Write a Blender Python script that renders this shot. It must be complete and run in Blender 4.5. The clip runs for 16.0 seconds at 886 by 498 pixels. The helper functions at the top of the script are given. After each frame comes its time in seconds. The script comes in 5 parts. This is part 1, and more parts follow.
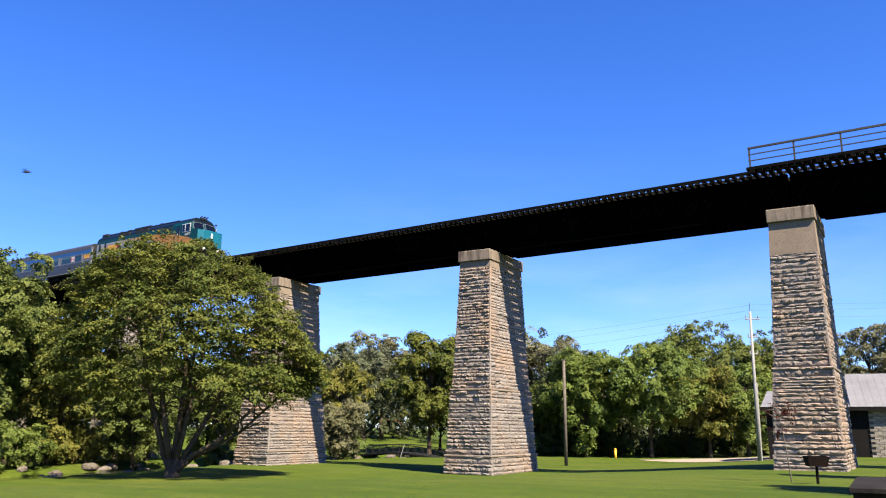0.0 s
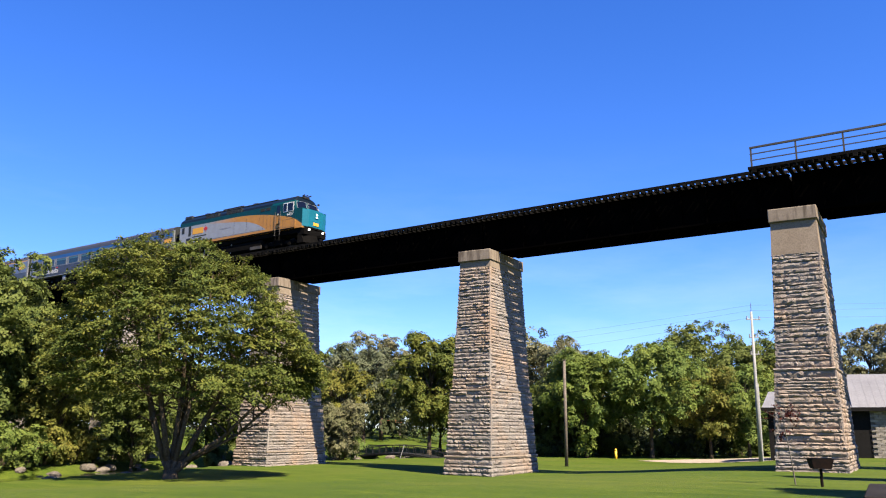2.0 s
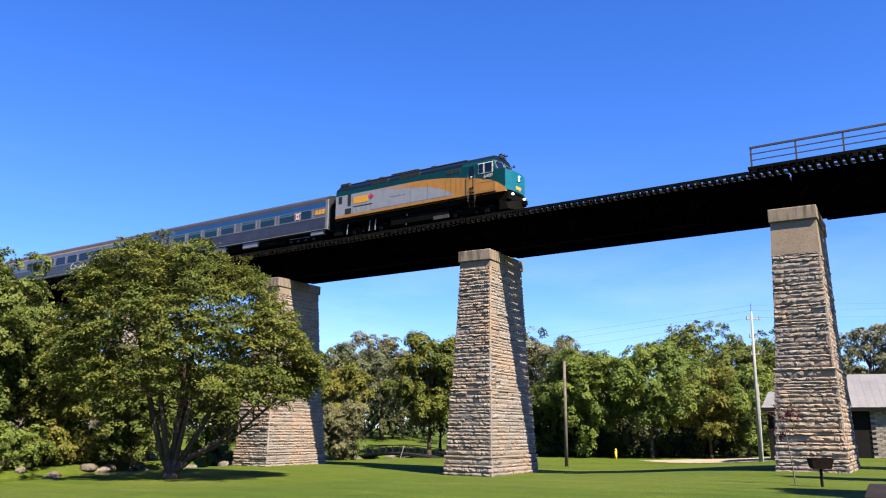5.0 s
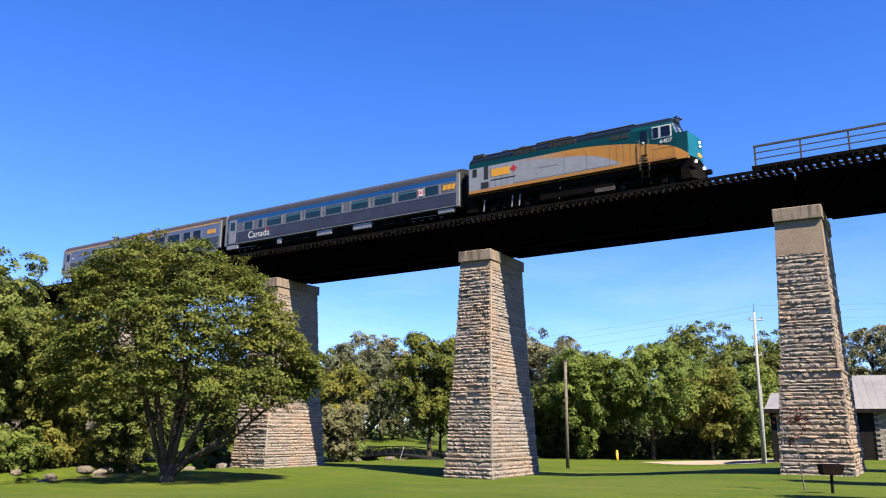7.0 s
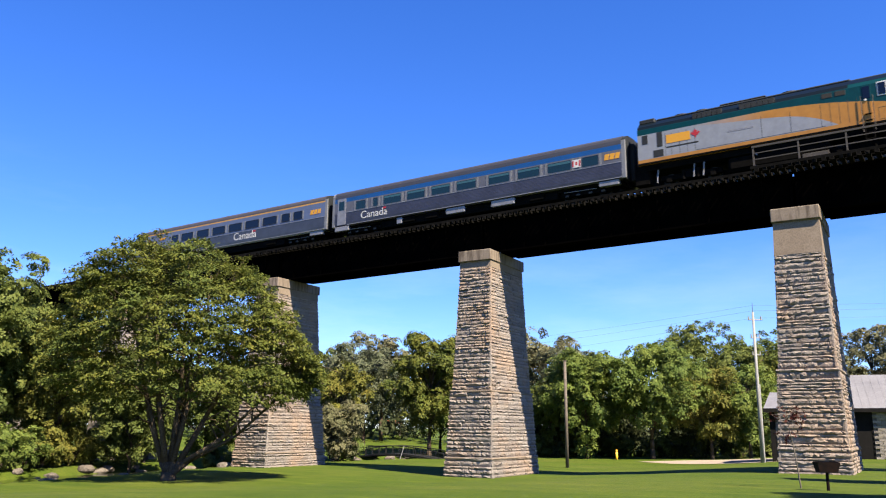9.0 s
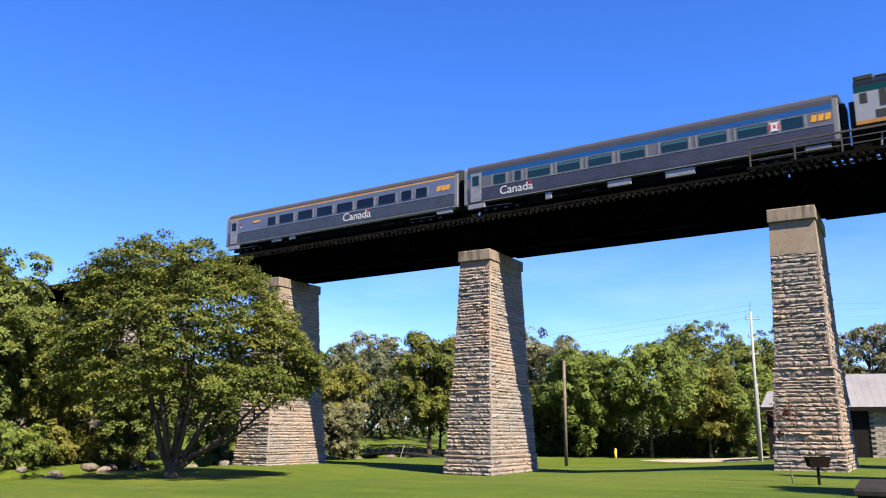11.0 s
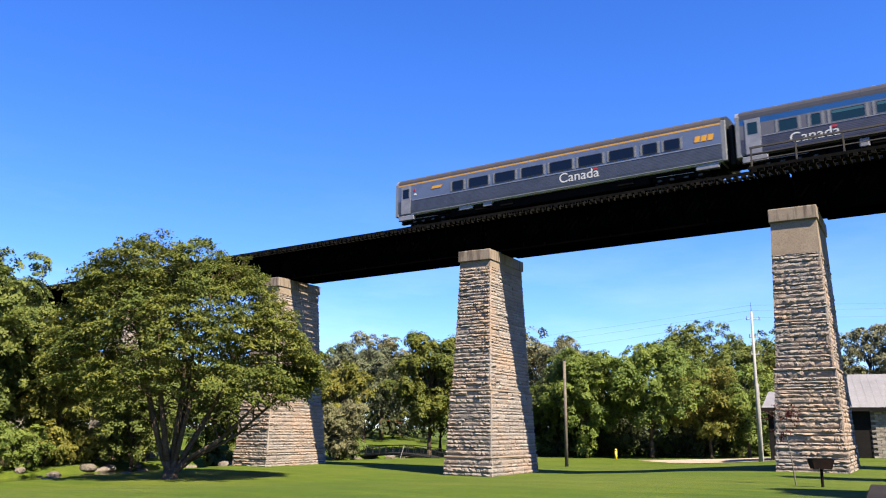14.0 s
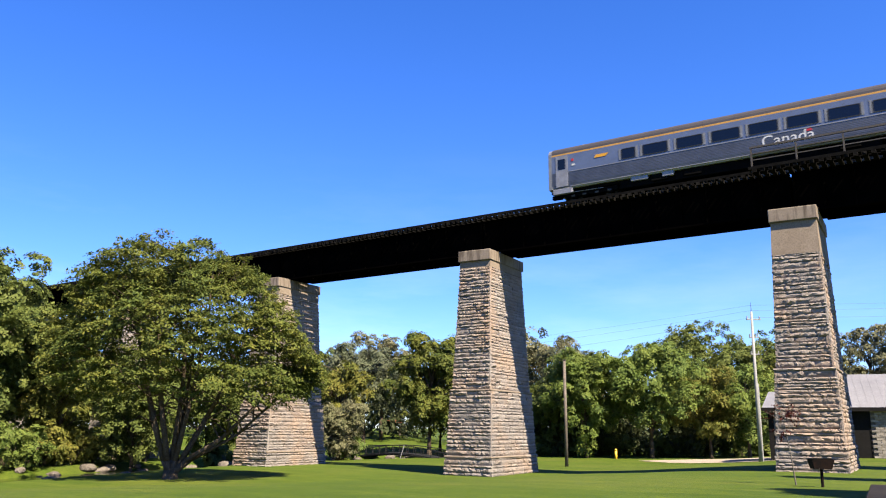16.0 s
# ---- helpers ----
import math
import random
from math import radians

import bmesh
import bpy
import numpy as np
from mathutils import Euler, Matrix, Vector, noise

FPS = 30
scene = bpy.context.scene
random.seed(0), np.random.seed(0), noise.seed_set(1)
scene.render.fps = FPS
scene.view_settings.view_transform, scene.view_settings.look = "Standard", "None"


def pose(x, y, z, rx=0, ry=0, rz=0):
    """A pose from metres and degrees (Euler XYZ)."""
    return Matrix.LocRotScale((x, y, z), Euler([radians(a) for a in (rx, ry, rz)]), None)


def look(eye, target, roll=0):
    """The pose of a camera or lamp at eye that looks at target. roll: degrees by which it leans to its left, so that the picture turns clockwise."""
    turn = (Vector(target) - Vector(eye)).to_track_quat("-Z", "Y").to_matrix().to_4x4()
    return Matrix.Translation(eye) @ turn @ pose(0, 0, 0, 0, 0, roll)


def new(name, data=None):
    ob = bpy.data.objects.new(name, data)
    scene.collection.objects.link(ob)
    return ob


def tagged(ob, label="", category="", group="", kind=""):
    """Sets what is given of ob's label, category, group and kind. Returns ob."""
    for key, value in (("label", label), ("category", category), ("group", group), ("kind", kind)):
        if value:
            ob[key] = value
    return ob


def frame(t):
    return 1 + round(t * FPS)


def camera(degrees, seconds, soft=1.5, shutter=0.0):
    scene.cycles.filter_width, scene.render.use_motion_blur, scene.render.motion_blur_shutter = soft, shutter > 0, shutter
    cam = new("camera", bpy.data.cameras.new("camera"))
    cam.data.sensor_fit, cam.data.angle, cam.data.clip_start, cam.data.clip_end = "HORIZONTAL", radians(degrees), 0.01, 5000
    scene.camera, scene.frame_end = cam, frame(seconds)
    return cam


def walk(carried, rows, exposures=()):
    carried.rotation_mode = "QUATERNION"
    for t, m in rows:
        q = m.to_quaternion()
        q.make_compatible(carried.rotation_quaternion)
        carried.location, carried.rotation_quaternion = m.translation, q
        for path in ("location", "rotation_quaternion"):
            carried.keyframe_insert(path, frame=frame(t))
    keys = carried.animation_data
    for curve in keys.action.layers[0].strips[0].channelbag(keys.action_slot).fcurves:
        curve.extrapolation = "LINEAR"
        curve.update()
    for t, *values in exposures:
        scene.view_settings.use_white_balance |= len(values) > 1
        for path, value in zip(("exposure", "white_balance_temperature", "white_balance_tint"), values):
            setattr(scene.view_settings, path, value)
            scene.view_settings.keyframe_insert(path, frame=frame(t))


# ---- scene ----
cam = camera(57.27, 16.0, soft=1.1, shutter=0.4)
EYE_Z = 3.0


def eye_pose(d):
    """The tripod camera, d metres forward along its view."""
    m = pose(0, 0, EYE_Z, 0, 0, 34.354) @ pose(0, 0, 0, 90 + 12.479, 0, 0) @ pose(0, 0, 0, 0, 0, 0.43)
    return m @ Matrix.Translation((0, 0, -d))


walk(cam, [(t, eye_pose(d)) for t, d in (
    (0.0, -0.25), (0.5, -0.06), (1.0, 0.0), (3.0, 0.0), (6.3, 0.0), (6.5, 0.03), (7.0, 0.6), (8.0, 0.6), (8.5, 0.24),
    (9.0, 0.36), (9.4, 0.3), (11.2, -0.18), (11.5, -0.18), (12.0, -0.06), (12.5, 0.03), (14.0, 0.03), (16.0, 0.03))],
    [(0.0, 1.86), (9.2, 1.86), (11.3, 1.95), (16.0, 1.95)])

# ---- light ----
SUN_WAY = Vector((-0.82, 0.275, -1.0)).normalized()
SUN_EL = math.asin(-SUN_WAY.z)
SUN_AZ = math.atan2(-SUN_WAY.x, -SUN_WAY.y)
world = bpy.data.worlds.new("sky")
scene.world = world
world.use_nodes = True
wn, wl = world.node_tree.nodes, world.node_tree.links
sky = wn.new("ShaderNodeTexSky")
sky.sky_type, sky.sun_disc = "NISHITA", False
sky.sun_elevation, sky.sun_rotation = SUN_EL, SUN_AZ
sky.altitude, sky.air_density, sky.dust_density, sky.ozone_density = 200, 1.0, 0.15, 1.3
sat = wn.new("ShaderNodeMix")
sat.data_type, sat.blend_type = "RGBA", "MULTIPLY"
sat.inputs[0].default_value, sat.inputs[7].default_value = 1.0, (0.75, 0.93, 1.56, 1)
soft_sky = wn.new("ShaderNodeHueSaturation")
soft_sky.inputs["Saturation"].default_value = 1.3
wl.new(sky.outputs[0], soft_sky.inputs["Color"])
# thin high cloud low in the sky
way = wn.new("ShaderNodeTexCoord")
stretch = wn.new("ShaderNodeMapping")
stretch.inputs["Scale"].default_value = (1.0, 1.0, 5.0)
stretch.inputs["Rotation"].default_value = (0.0, radians(9), radians(30))
wl.new(way.outputs["Generated"], stretch.inputs[0])
wisp = wn.new("ShaderNodeTexNoise")
wisp.inputs["Scale"].default_value, wisp.inputs["Detail"].default_value, wisp.inputs["Roughness"].default_value = 2.6, 7, 0.62
wl.new(stretch.outputs[0], wisp.inputs["Vector"])
height = wn.new("ShaderNodeSeparateXYZ")
wl.new(way.outputs["Generated"], height.inputs[0])
low = wn.new("ShaderNodeMapRange")
low.inputs[1].default_value, low.inputs[2].default_value, low.inputs[3].default_value, low.inputs[4].default_value = 0.08, 0.34, 0.5, 0.0
wl.new(height.outputs[2], low.inputs[0])
thick = wn.new("ShaderNodeMapRange")
thick.inputs[1].default_value, thick.inputs[2].default_value = 0.46, 0.75
wl.new(wisp.outputs[0], thick.inputs[0])
cover = wn.new("ShaderNodeMath")
cover.operation = "MULTIPLY"
wl.new(low.outputs[0], cover.inputs[0])
wl.new(thick.outputs[0], cover.inputs[1])
pale = wn.new("ShaderNodeHueSaturation")
pale.inputs["Saturation"].default_value, pale.inputs["Value"].default_value = 0.35, 1.1
wl.new(soft_sky.outputs[0], pale.inputs["Color"])
veil = wn.new("ShaderNodeMix")
veil.data_type = "RGBA"
wl.new(cover.outputs[0], veil.inputs[0])
wl.new(soft_sky.outputs[0], veil.inputs[6])
wl.new(pale.outputs[0], veil.inputs[7])
wl.new(veil.outputs[2], sat.inputs[6])
wl.new(sat.outputs[2], wn["Background"].inputs["Color"])
wn["Background"].inputs["Strength"].default_value = 0.0455
sun_data = bpy.data.lights.new("sun", "SUN")
sun_data.energy, sun_data.angle, sun_data.color = 5.0, radians(0.53), (1.0, 0.86, 0.66)
sun = new("sun", sun_data)
sun.matrix_world = look((30, -14, 45), Vector((30, -14, 45)) + SUN_WAY)


# ---- materials ----
def nodes_of(name):
    m = bpy.data.materials.new(name)
    m.use_nodes = True
    nt = m.node_tree
    return m, nt, nt.nodes["Principled BSDF"]


def mathn(nt, op, a, b=None, c=None):
    n = nt.nodes.new("ShaderNodeMath")
    n.operation = op
    for i, v in enumerate((a, b, c)):
        if v is None:
            continue
        if isinstance(v, (int, float)):
            n.inputs[i].default_value = v
        else:
            nt.links.new(v, n.inputs[i])
    return n.outputs[0]


def mixc(nt, fac, a, b):
    n = nt.nodes.new("ShaderNodeMix")
    n.data_type = "RGBA"
    for sock, v in ((n.inputs[0], fac), (n.inputs[6], a), (n.inputs[7], b)):
        if isinstance(v, (int, float)):
            sock.default_value = v
        elif isinstance(v, tuple):
            sock.default_value = (*v, 1)
        else:
            nt.links.new(v, sock)
    return n.outputs[2]


def noisen(nt, co, scale, detail=4.0, rough=0.6):
    n = nt.nodes.new("ShaderNodeTexNoise")
    n.inputs["Scale"].default_value, n.inputs["Detail"].default_value, n.inputs["Roughness"].default_value = scale, detail, rough
    if co is not None:
        nt.links.new(co, n.inputs["Vector"])
    return n.outputs[0]


def rampn(nt, fac, lo, hi):
    n = nt.nodes.new("ShaderNodeMapRange")
    n.inputs[1].default_value, n.inputs[2].default_value = lo, hi
    nt.links.new(fac, n.inputs[0])
    return n.outputs[0]


def bumpn(nt, bsdf, height, strength, dist):
    n = nt.nodes.new("ShaderNodeBump")
    n.inputs["Strength"].default_value, n.inputs["Distance"].default_value = strength, dist
    nt.links.new(height, n.inputs["Height"])
    nt.links.new(n.outputs[0], bsdf.inputs["Normal"])


def coords(nt, kind="Object"):
    return nt.nodes.new("ShaderNodeTexCoord").outputs[kind]


def surface(name, c1, c2, scale=3.0, fine=30.0, rough=0.7, metal=0.0, bump=0.3, dist=0.02, spread=0.0, world_co=False, c3=None):
    """Two tones in patches, a finer grain over them, relief, and a shift of tone from object to object."""
    m, nt, b = nodes_of(name)
    co = nt.nodes.new("ShaderNodeNewGeometry").outputs["Position"] if world_co else coords(nt)
    big = rampn(nt, noisen(nt, co, scale), 0.35, 0.65)
    small = noisen(nt, co, fine, 6)
    col = mixc(nt, big, c1, c2)
    if c3:
        col = mixc(nt, rampn(nt, noisen(nt, co, scale * 0.37, 5, 0.7), 0.55, 0.72), col, c3)
    dark = tuple(v * 0.6 for v in c1)
    col = mixc(nt, mathn(nt, "MULTIPLY", rampn(nt, small, 0.62, 0.35), 0.7), col, dark)
    if spread:
        rnd = nt.nodes.new("ShaderNodeObjectInfo").outputs["Random"]
        hs = nt.nodes.new("ShaderNodeHueSaturation")
        nt.links.new(mathn(nt, "MULTIPLY_ADD", rnd, 2 * spread, 1 - spread), hs.inputs["Value"])
        nt.links.new(col, hs.inputs["Color"])
        col = hs.outputs[0]
    nt.links.new(col, b.inputs["Base Color"])
    b.inputs["Roughness"].default_value, b.inputs["Metallic"].default_value = rough, metal
    b.inputs["Specular IOR Level"].default_value = 0.05 if rough > 0.75 else 0.4
    bumpn(nt, b, small, bump, dist)
    return m


def leafy(name, c1, c2, c3, patch=0.5):
    """Foliage: tones by leaf and by patch, a little light through the leaf."""
    m, nt, b = nodes_of(name)
    geo = nt.nodes.new("ShaderNodeNewGeometry")
    rnd = geo.outputs["Random Per Island"]
    big = rampn(nt, noisen(nt, coords(nt), patch, 3), 0.35, 0.65)
    col = mixc(nt, big, mixc(nt, rnd, c1, c2), mixc(nt, rnd, c2, c3))
    nt.links.new(col, b.inputs["Base Color"])
    b.inputs["Roughness"].default_value = 0.6
    b.inputs["Specular IOR Level"].default_value = 0.1
    tr = nt.nodes.new("ShaderNodeBsdfTranslucent")
    nt.links.new(col, tr.inputs["Color"])
    mx = nt.nodes.new("ShaderNodeMixShader")
    mx.inputs[0].default_value = 0.3
    nt.links.new(b.outputs[0], mx.inputs[1])
    nt.links.new(tr.outputs[0], mx.inputs[2])
    nt.links.new(mx.outputs[0], nt.nodes["Material Output"].inputs[0])
    return m


def plain(name, c, rough=0.5, metal=0.0, emit=0.0):
    m, nt, b = nodes_of(name)
    b.inputs["Roughness"].default_value, b.inputs["Metallic"].default_value = rough, metal
    col = mixc(nt, mathn(nt, "MULTIPLY", noisen(nt, coords(nt), 6.0, 6), 0.5), c, tuple(v * 0.6 for v in c))
    nt.links.new(col, b.inputs["Base Color"])
    if emit:
        b.inputs["Emission Color"].default_value, b.inputs["Emission Strength"].default_value = (*c, 1), emit
    return m


def lawn_material():
    m, nt, b = nodes_of("lawn_grass")
    co = nt.nodes.new("ShaderNodeNewGeometry").outputs["Position"]
    col = mixc(nt, rampn(nt, noisen(nt, co, 0.25, 4), 0.35, 0.65), (0.044, 0.07, 0.0055), (0.062, 0.088, 0.008))
    col = mixc(nt, mathn(nt, "MULTIPLY", rampn(nt, noisen(nt, co, 0.11, 5, 0.7), 0.48, 0.7), 0.6), col, (0.105, 0.105, 0.022))
    col = mixc(nt, mathn(nt, "MULTIPLY", rampn(nt, noisen(nt, co, 1.1, 5, 0.75), 0.45, 0.68), 0.6), col, (0.03, 0.052, 0.005))
    col = mixc(nt, mathn(nt, "MULTIPLY", rampn(nt, noisen(nt, co, 0.6, 6, 0.75), 0.56, 0.75), 0.4), col, (0.095, 0.1, 0.02))
    drawn = nt.nodes.new("ShaderNodeMapping")
    drawn.inputs["Rotation"].default_value, drawn.inputs["Scale"].default_value = (0, 0, radians(-32)), (0.12, 0.75, 1.0)
    nt.links.new(co, drawn.inputs[0])
    streak = noisen(nt, drawn.outputs[0], 1.0, 6, 0.7)
    col = mixc(nt, mathn(nt, "MULTIPLY", rampn(nt, streak, 0.48, 0.66), 0.5), col, (0.1, 0.118, 0.016))
    col = mixc(nt, mathn(nt, "MULTIPLY", rampn(nt, streak, 0.5, 0.34), 0.3), col, (0.03, 0.055, 0.006))
    fine = noisen(nt, co, 9.0, 6, 0.8)
    col = mixc(nt, mathn(nt, "MULTIPLY", rampn(nt, fine, 0.56, 0.38), 0.65), col, (0.024, 0.05, 0.006))
    nt.links.new(col, b.inputs["Base Color"])
    b.inputs["Roughness"].default_value = 0.9
    b.inputs["Specular IOR Level"].default_value = 0.1
    bumpn(nt, b, fine, 0.7, 0.06)
    return m


def stone_material(name, by_island):
    m, nt, b = nodes_of(name)
    co = nt.nodes.new("ShaderNodeNewGeometry").outputs["Position"]
    rnd = nt.nodes.new("ShaderNodeNewGeometry").outputs["Random Per Island"] if by_island else nt.nodes.new("ShaderNodeObjectInfo").outputs["Random"]
    col = mixc(nt, rnd, (0.15, 0.133, 0.125), (0.228, 0.204, 0.188))
    col = mixc(nt, mathn(nt, "MULTIPLY", rampn(nt, noisen(nt, co, 0.3, 6, 0.65), 0.45, 0.64), 0.6), col, (0.285, 0.19, 0.125))
    col = mixc(nt, mathn(nt, "MULTIPLY", rampn(nt, noisen(nt, co, 1.3, 6, 0.7), 0.54, 0.7), 0.6), col, (0.125, 0.112, 0.105))
    fine = noisen(nt, co, 9.0, 8, 0.7)
    col = mixc(nt, mathn(nt, "MULTIPLY", rampn(nt, fine, 0.55, 0.35), 0.5), col, (0.2, 0.17, 0.14))
    nt.links.new(col, b.inputs["Base Color"])
    b.inputs["Roughness"].default_value = 0.93
    b.inputs["Specular IOR Level"].default_value = 0.2
    bumpn(nt, b, fine, 0.9, 0.07)
    return m


def livery_material():
    """Locomotive side paint: teal above a falling curve, a gold swoosh, silver grey, a gold sill stripe."""
    m, nt, b = nodes_of("locomotive_paint")
    sep = nt.nodes.new("ShaderNodeSeparateXYZ")
    co = coords(nt)
    nt.links.new(co, sep.inputs[0])
    x, z = sep.outputs[0], sep.outputs[2]
    far = mathn(nt, "MAXIMUM", mathn(nt, "SUBTRACT", x, 7.5), 0.0)
    tip = mathn(nt, "MAXIMUM", mathn(nt, "SUBTRACT", x, 14.8), 0.0)
    teal_low = mathn(nt, "SUBTRACT", 3.6, mathn(nt, "MULTIPLY", mathn(nt, "MULTIPLY", far, far), 0.018))
    teal_low = mathn(nt, "SUBTRACT", teal_low, mathn(nt, "MULTIPLY", mathn(nt, "MULTIPLY", tip, tip), 0.22))
    g3 = mathn(nt, "MULTIPLY", mathn(nt, "MULTIPLY", mathn(nt, "MULTIPLY", far, far), far), 0.0105)
    gold_low = mathn(nt, "SUBTRACT", mathn(nt, "SUBTRACT", 3.5, mathn(nt, "MULTIPLY", mathn(nt, "SUBTRACT", x, 4.0), 0.09)), g3)
    wear = rampn(nt, noisen(nt, co, 2.2, 6, 0.7), 0.3, 0.75)
    grey = mixc(nt, wear, (0.21, 0.225, 0.26), (0.16, 0.17, 0.2))
    gold = mixc(nt, wear, (0.34, 0.158, 0.035), (0.26, 0.12, 0.028))
    teal = mixc(nt, wear, (0.0008, 0.036, 0.044), (0.001, 0.025, 0.031))
    # the swoosh fades out of the grey towards the rear
    fade = mathn(nt, "MULTIPLY", mathn(nt, "GREATER_THAN", z, gold_low), rampn(nt, x, 3.6, 8.0))
    col = mixc(nt, fade, grey, gold)
    col = mixc(nt, mathn(nt, "GREATER_THAN", z, teal_low), col, teal)
    col = mixc(nt, mathn(nt, "LESS_THAN", z, 1.93), col, gold)
    col = mixc(nt, mathn(nt, "MULTIPLY", mathn(nt, "GREATER_THAN", z, 3.97), mathn(nt, "LESS_THAN", x, 12.5)), col, (0.003, 0.006, 0.008))
    col = mixc(nt, mathn(nt, "GREATER_THAN", z, 4.2), col, (0.003, 0.006, 0.008))
    dirt = mathn(nt, "MULTIPLY", rampn(nt, z, 2.3, 1.5), rampn(nt, noisen(nt, co, 4.0, 6, 0.7), 0.4, 0.7))
    col = mixc(nt, mathn(nt, "MULTIPLY", dirt, 0.35), col, (0.12, 0.08, 0.05))
    nt.links.new(col, b.inputs["Base Color"])
    b.inputs["Roughness"].default_value, b.inputs["Specular IOR Level"].default_value = 0.36, 0.2
    bumpn(nt, b, noisen(nt, co, 1.3, 3), 0.15, 0.03)
    return m


def steel_car_material(name, bands, base):
    """Fluted stainless steel with painted bands: bands are (low, high, colour) in metres over the rail."""
    m, nt, b = nodes_of(name)
    sep = nt.nodes.new("ShaderNodeSeparateXYZ")
    co = coords(nt)
    nt.links.new(co, sep.inputs[0])
    z = sep.outputs[2]
    grime = rampn(nt, noisen(nt, co, 0.9, 6, 0.7), 0.35, 0.7)
    col = mixc(nt, grime, base, tuple(v * 0.7 for v in base))
    painted = None
    for lo, hi, c in bands:
        inside = mathn(nt, "MULTIPLY", mathn(nt, "GREATER_THAN", z, lo), mathn(nt, "LESS_THAN", z, hi))
        col = mixc(nt, inside, col, mixc(nt, grime, c, tuple(v * 0.8 for v in c)))
        painted = inside if painted is None else mathn(nt, "MAXIMUM", painted, inside)
    nt.links.new(col, b.inputs["Base Color"])
    nt.links.new(mathn(nt, "MULTIPLY_ADD", painted, -0.75, 0.75), b.inputs["Metallic"])
    b.inputs["Roughness"].default_value = 0.42
    wave = mathn(nt, "SINE", mathn(nt, "MULTIPLY", z, 2 * math.pi / 0.095))
    wave = mathn(nt, "MULTIPLY", wave, mathn(nt, "LESS_THAN", z, 2.12))
    bumpn(nt, b, wave, 0.18, 0.015)
    return m


M_LAWN = lawn_material()
M_STONE = stone_material("pier_limestone", False)
M_STONE_JOINED = stone_material("pier_limestone_courses", True)
# mortar darkened: the shade in the crevices between stones is in its colour
M_MORTAR = surface("pier_mortar_shaded", (0.06, 0.05, 0.042), (0.10, 0.085, 0.07), 0.8, 12, 0.95, world_co=True)
M_CONC = surface("pier_concrete", (0.175, 0.14, 0.108), (0.22, 0.18, 0.142), 0.7, 14, 0.9, bump=0.3, world_co=True, c3=(0.10, 0.074, 0.055))
M_CAP, _nt, _b = nodes_of("stained_cap_concrete")
_pos = _nt.nodes.new("ShaderNodeNewGeometry").outputs["Position"]
_map = _nt.nodes.new("ShaderNodeMapping")
_map.inputs["Scale"].default_value = (3.2, 3.2, 0.35)
_nt.links.new(_pos, _map.inputs[0])
_fine = noisen(_nt, _pos, 12.0, 6, 0.7)
_col = mixc(_nt, rampn(_nt, noisen(_nt, _pos, 1.2, 5), 0.35, 0.65), (0.165, 0.135, 0.108), (0.21, 0.175, 0.142))
_col = mixc(_nt, mathn(_nt, "MULTIPLY", rampn(_nt, noisen(_nt, _map.outputs[0], 1.0, 5, 0.65), 0.47, 0.62), 0.75), _col, (0.05, 0.038, 0.03))
_col = mixc(_nt, mathn(_nt, "MULTIPLY", rampn(_nt, _fine, 0.6, 0.38), 0.4), _col, (0.09, 0.07, 0.055))
_nt.links.new(_col, _b.inputs["Base Color"])
_b.inputs["Roughness"].default_value, _b.inputs["Specular IOR Level"].default_value = 0.9, 0.1
bumpn(_nt, _b, _fine, 0.3, 0.02)
# black steel taken near zero, without sheen: the shade under the deck is in it
M_GIRDER = surface("girder_shaded_black_steel", (0.0008, 0.0007, 0.0007), (0.002, 0.0017, 0.0015), 0.6, 20, 1.0, world_co=True)
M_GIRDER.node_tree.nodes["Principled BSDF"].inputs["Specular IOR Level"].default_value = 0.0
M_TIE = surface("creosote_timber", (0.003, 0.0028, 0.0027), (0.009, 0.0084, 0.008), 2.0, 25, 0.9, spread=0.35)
M_RAIL = surface("rail_steel", (0.1, 0.06, 0.04), (0.2, 0.13, 0.09), 2.0, 20, 0.5, metal=0.6)
M_HANDRAIL = surface("handrail_weathered_steel", (0.035, 0.03, 0.027), (0.06, 0.052, 0.046), 2.0, 20, 0.7)
M_LOCO = livery_material()
M_CAR1 = steel_car_material("coach_steel_blue_band", [(2.08, 3.0, (0.082, 0.083, 0.1)), (2.99, 3.33, (0.003, 0.055, 0.2)), (3.33, 5.0, (0.04, 0.04, 0.046))], (0.085, 0.082, 0.098))
M_CAR2 = steel_car_material("coach_steel_gold_line", [(2.15, 3.36, (0.08, 0.105, 0.185)), (3.36, 3.47, (0.40, 0.21, 0.04)),
                                                     (3.47, 5.0, (0.055, 0.048, 0.044)), (0.9, 1.06, (0.3, 0.31, 0.33))], (0.105, 0.108, 0.12))
# grime taken near black: the shade under the train is in its colour
M_UNDER = surface("underframe_shaded_grime", (0.002, 0.0018, 0.0017), (0.005, 0.0045, 0.004), 2.0, 20, 0.9)
M_WHEEL = surface("wheel_steel", (0.012, 0.01, 0.008), (0.03, 0.025, 0.02), 3.0, 20, 0.55, metal=0.5)
M_SILVER = surface("dull_silver_sheet", (0.25, 0.25, 0.27), (0.17, 0.17, 0.185), 2.0, 20, 0.45, metal=0.3)
M_DARKROOF = surface("roof_black_paint", (0.004, 0.006, 0.008), (0.01, 0.013, 0.015), 2.0, 18, 0.7)
# lighter copy of the side teal for the sunlit front of the nose
M_TEAL_SUNLIT = surface("nose_sunlit_teal", (0.002, 0.1, 0.145), (0.002, 0.085, 0.12), 1.5, 14, 0.4, bump=0.1)
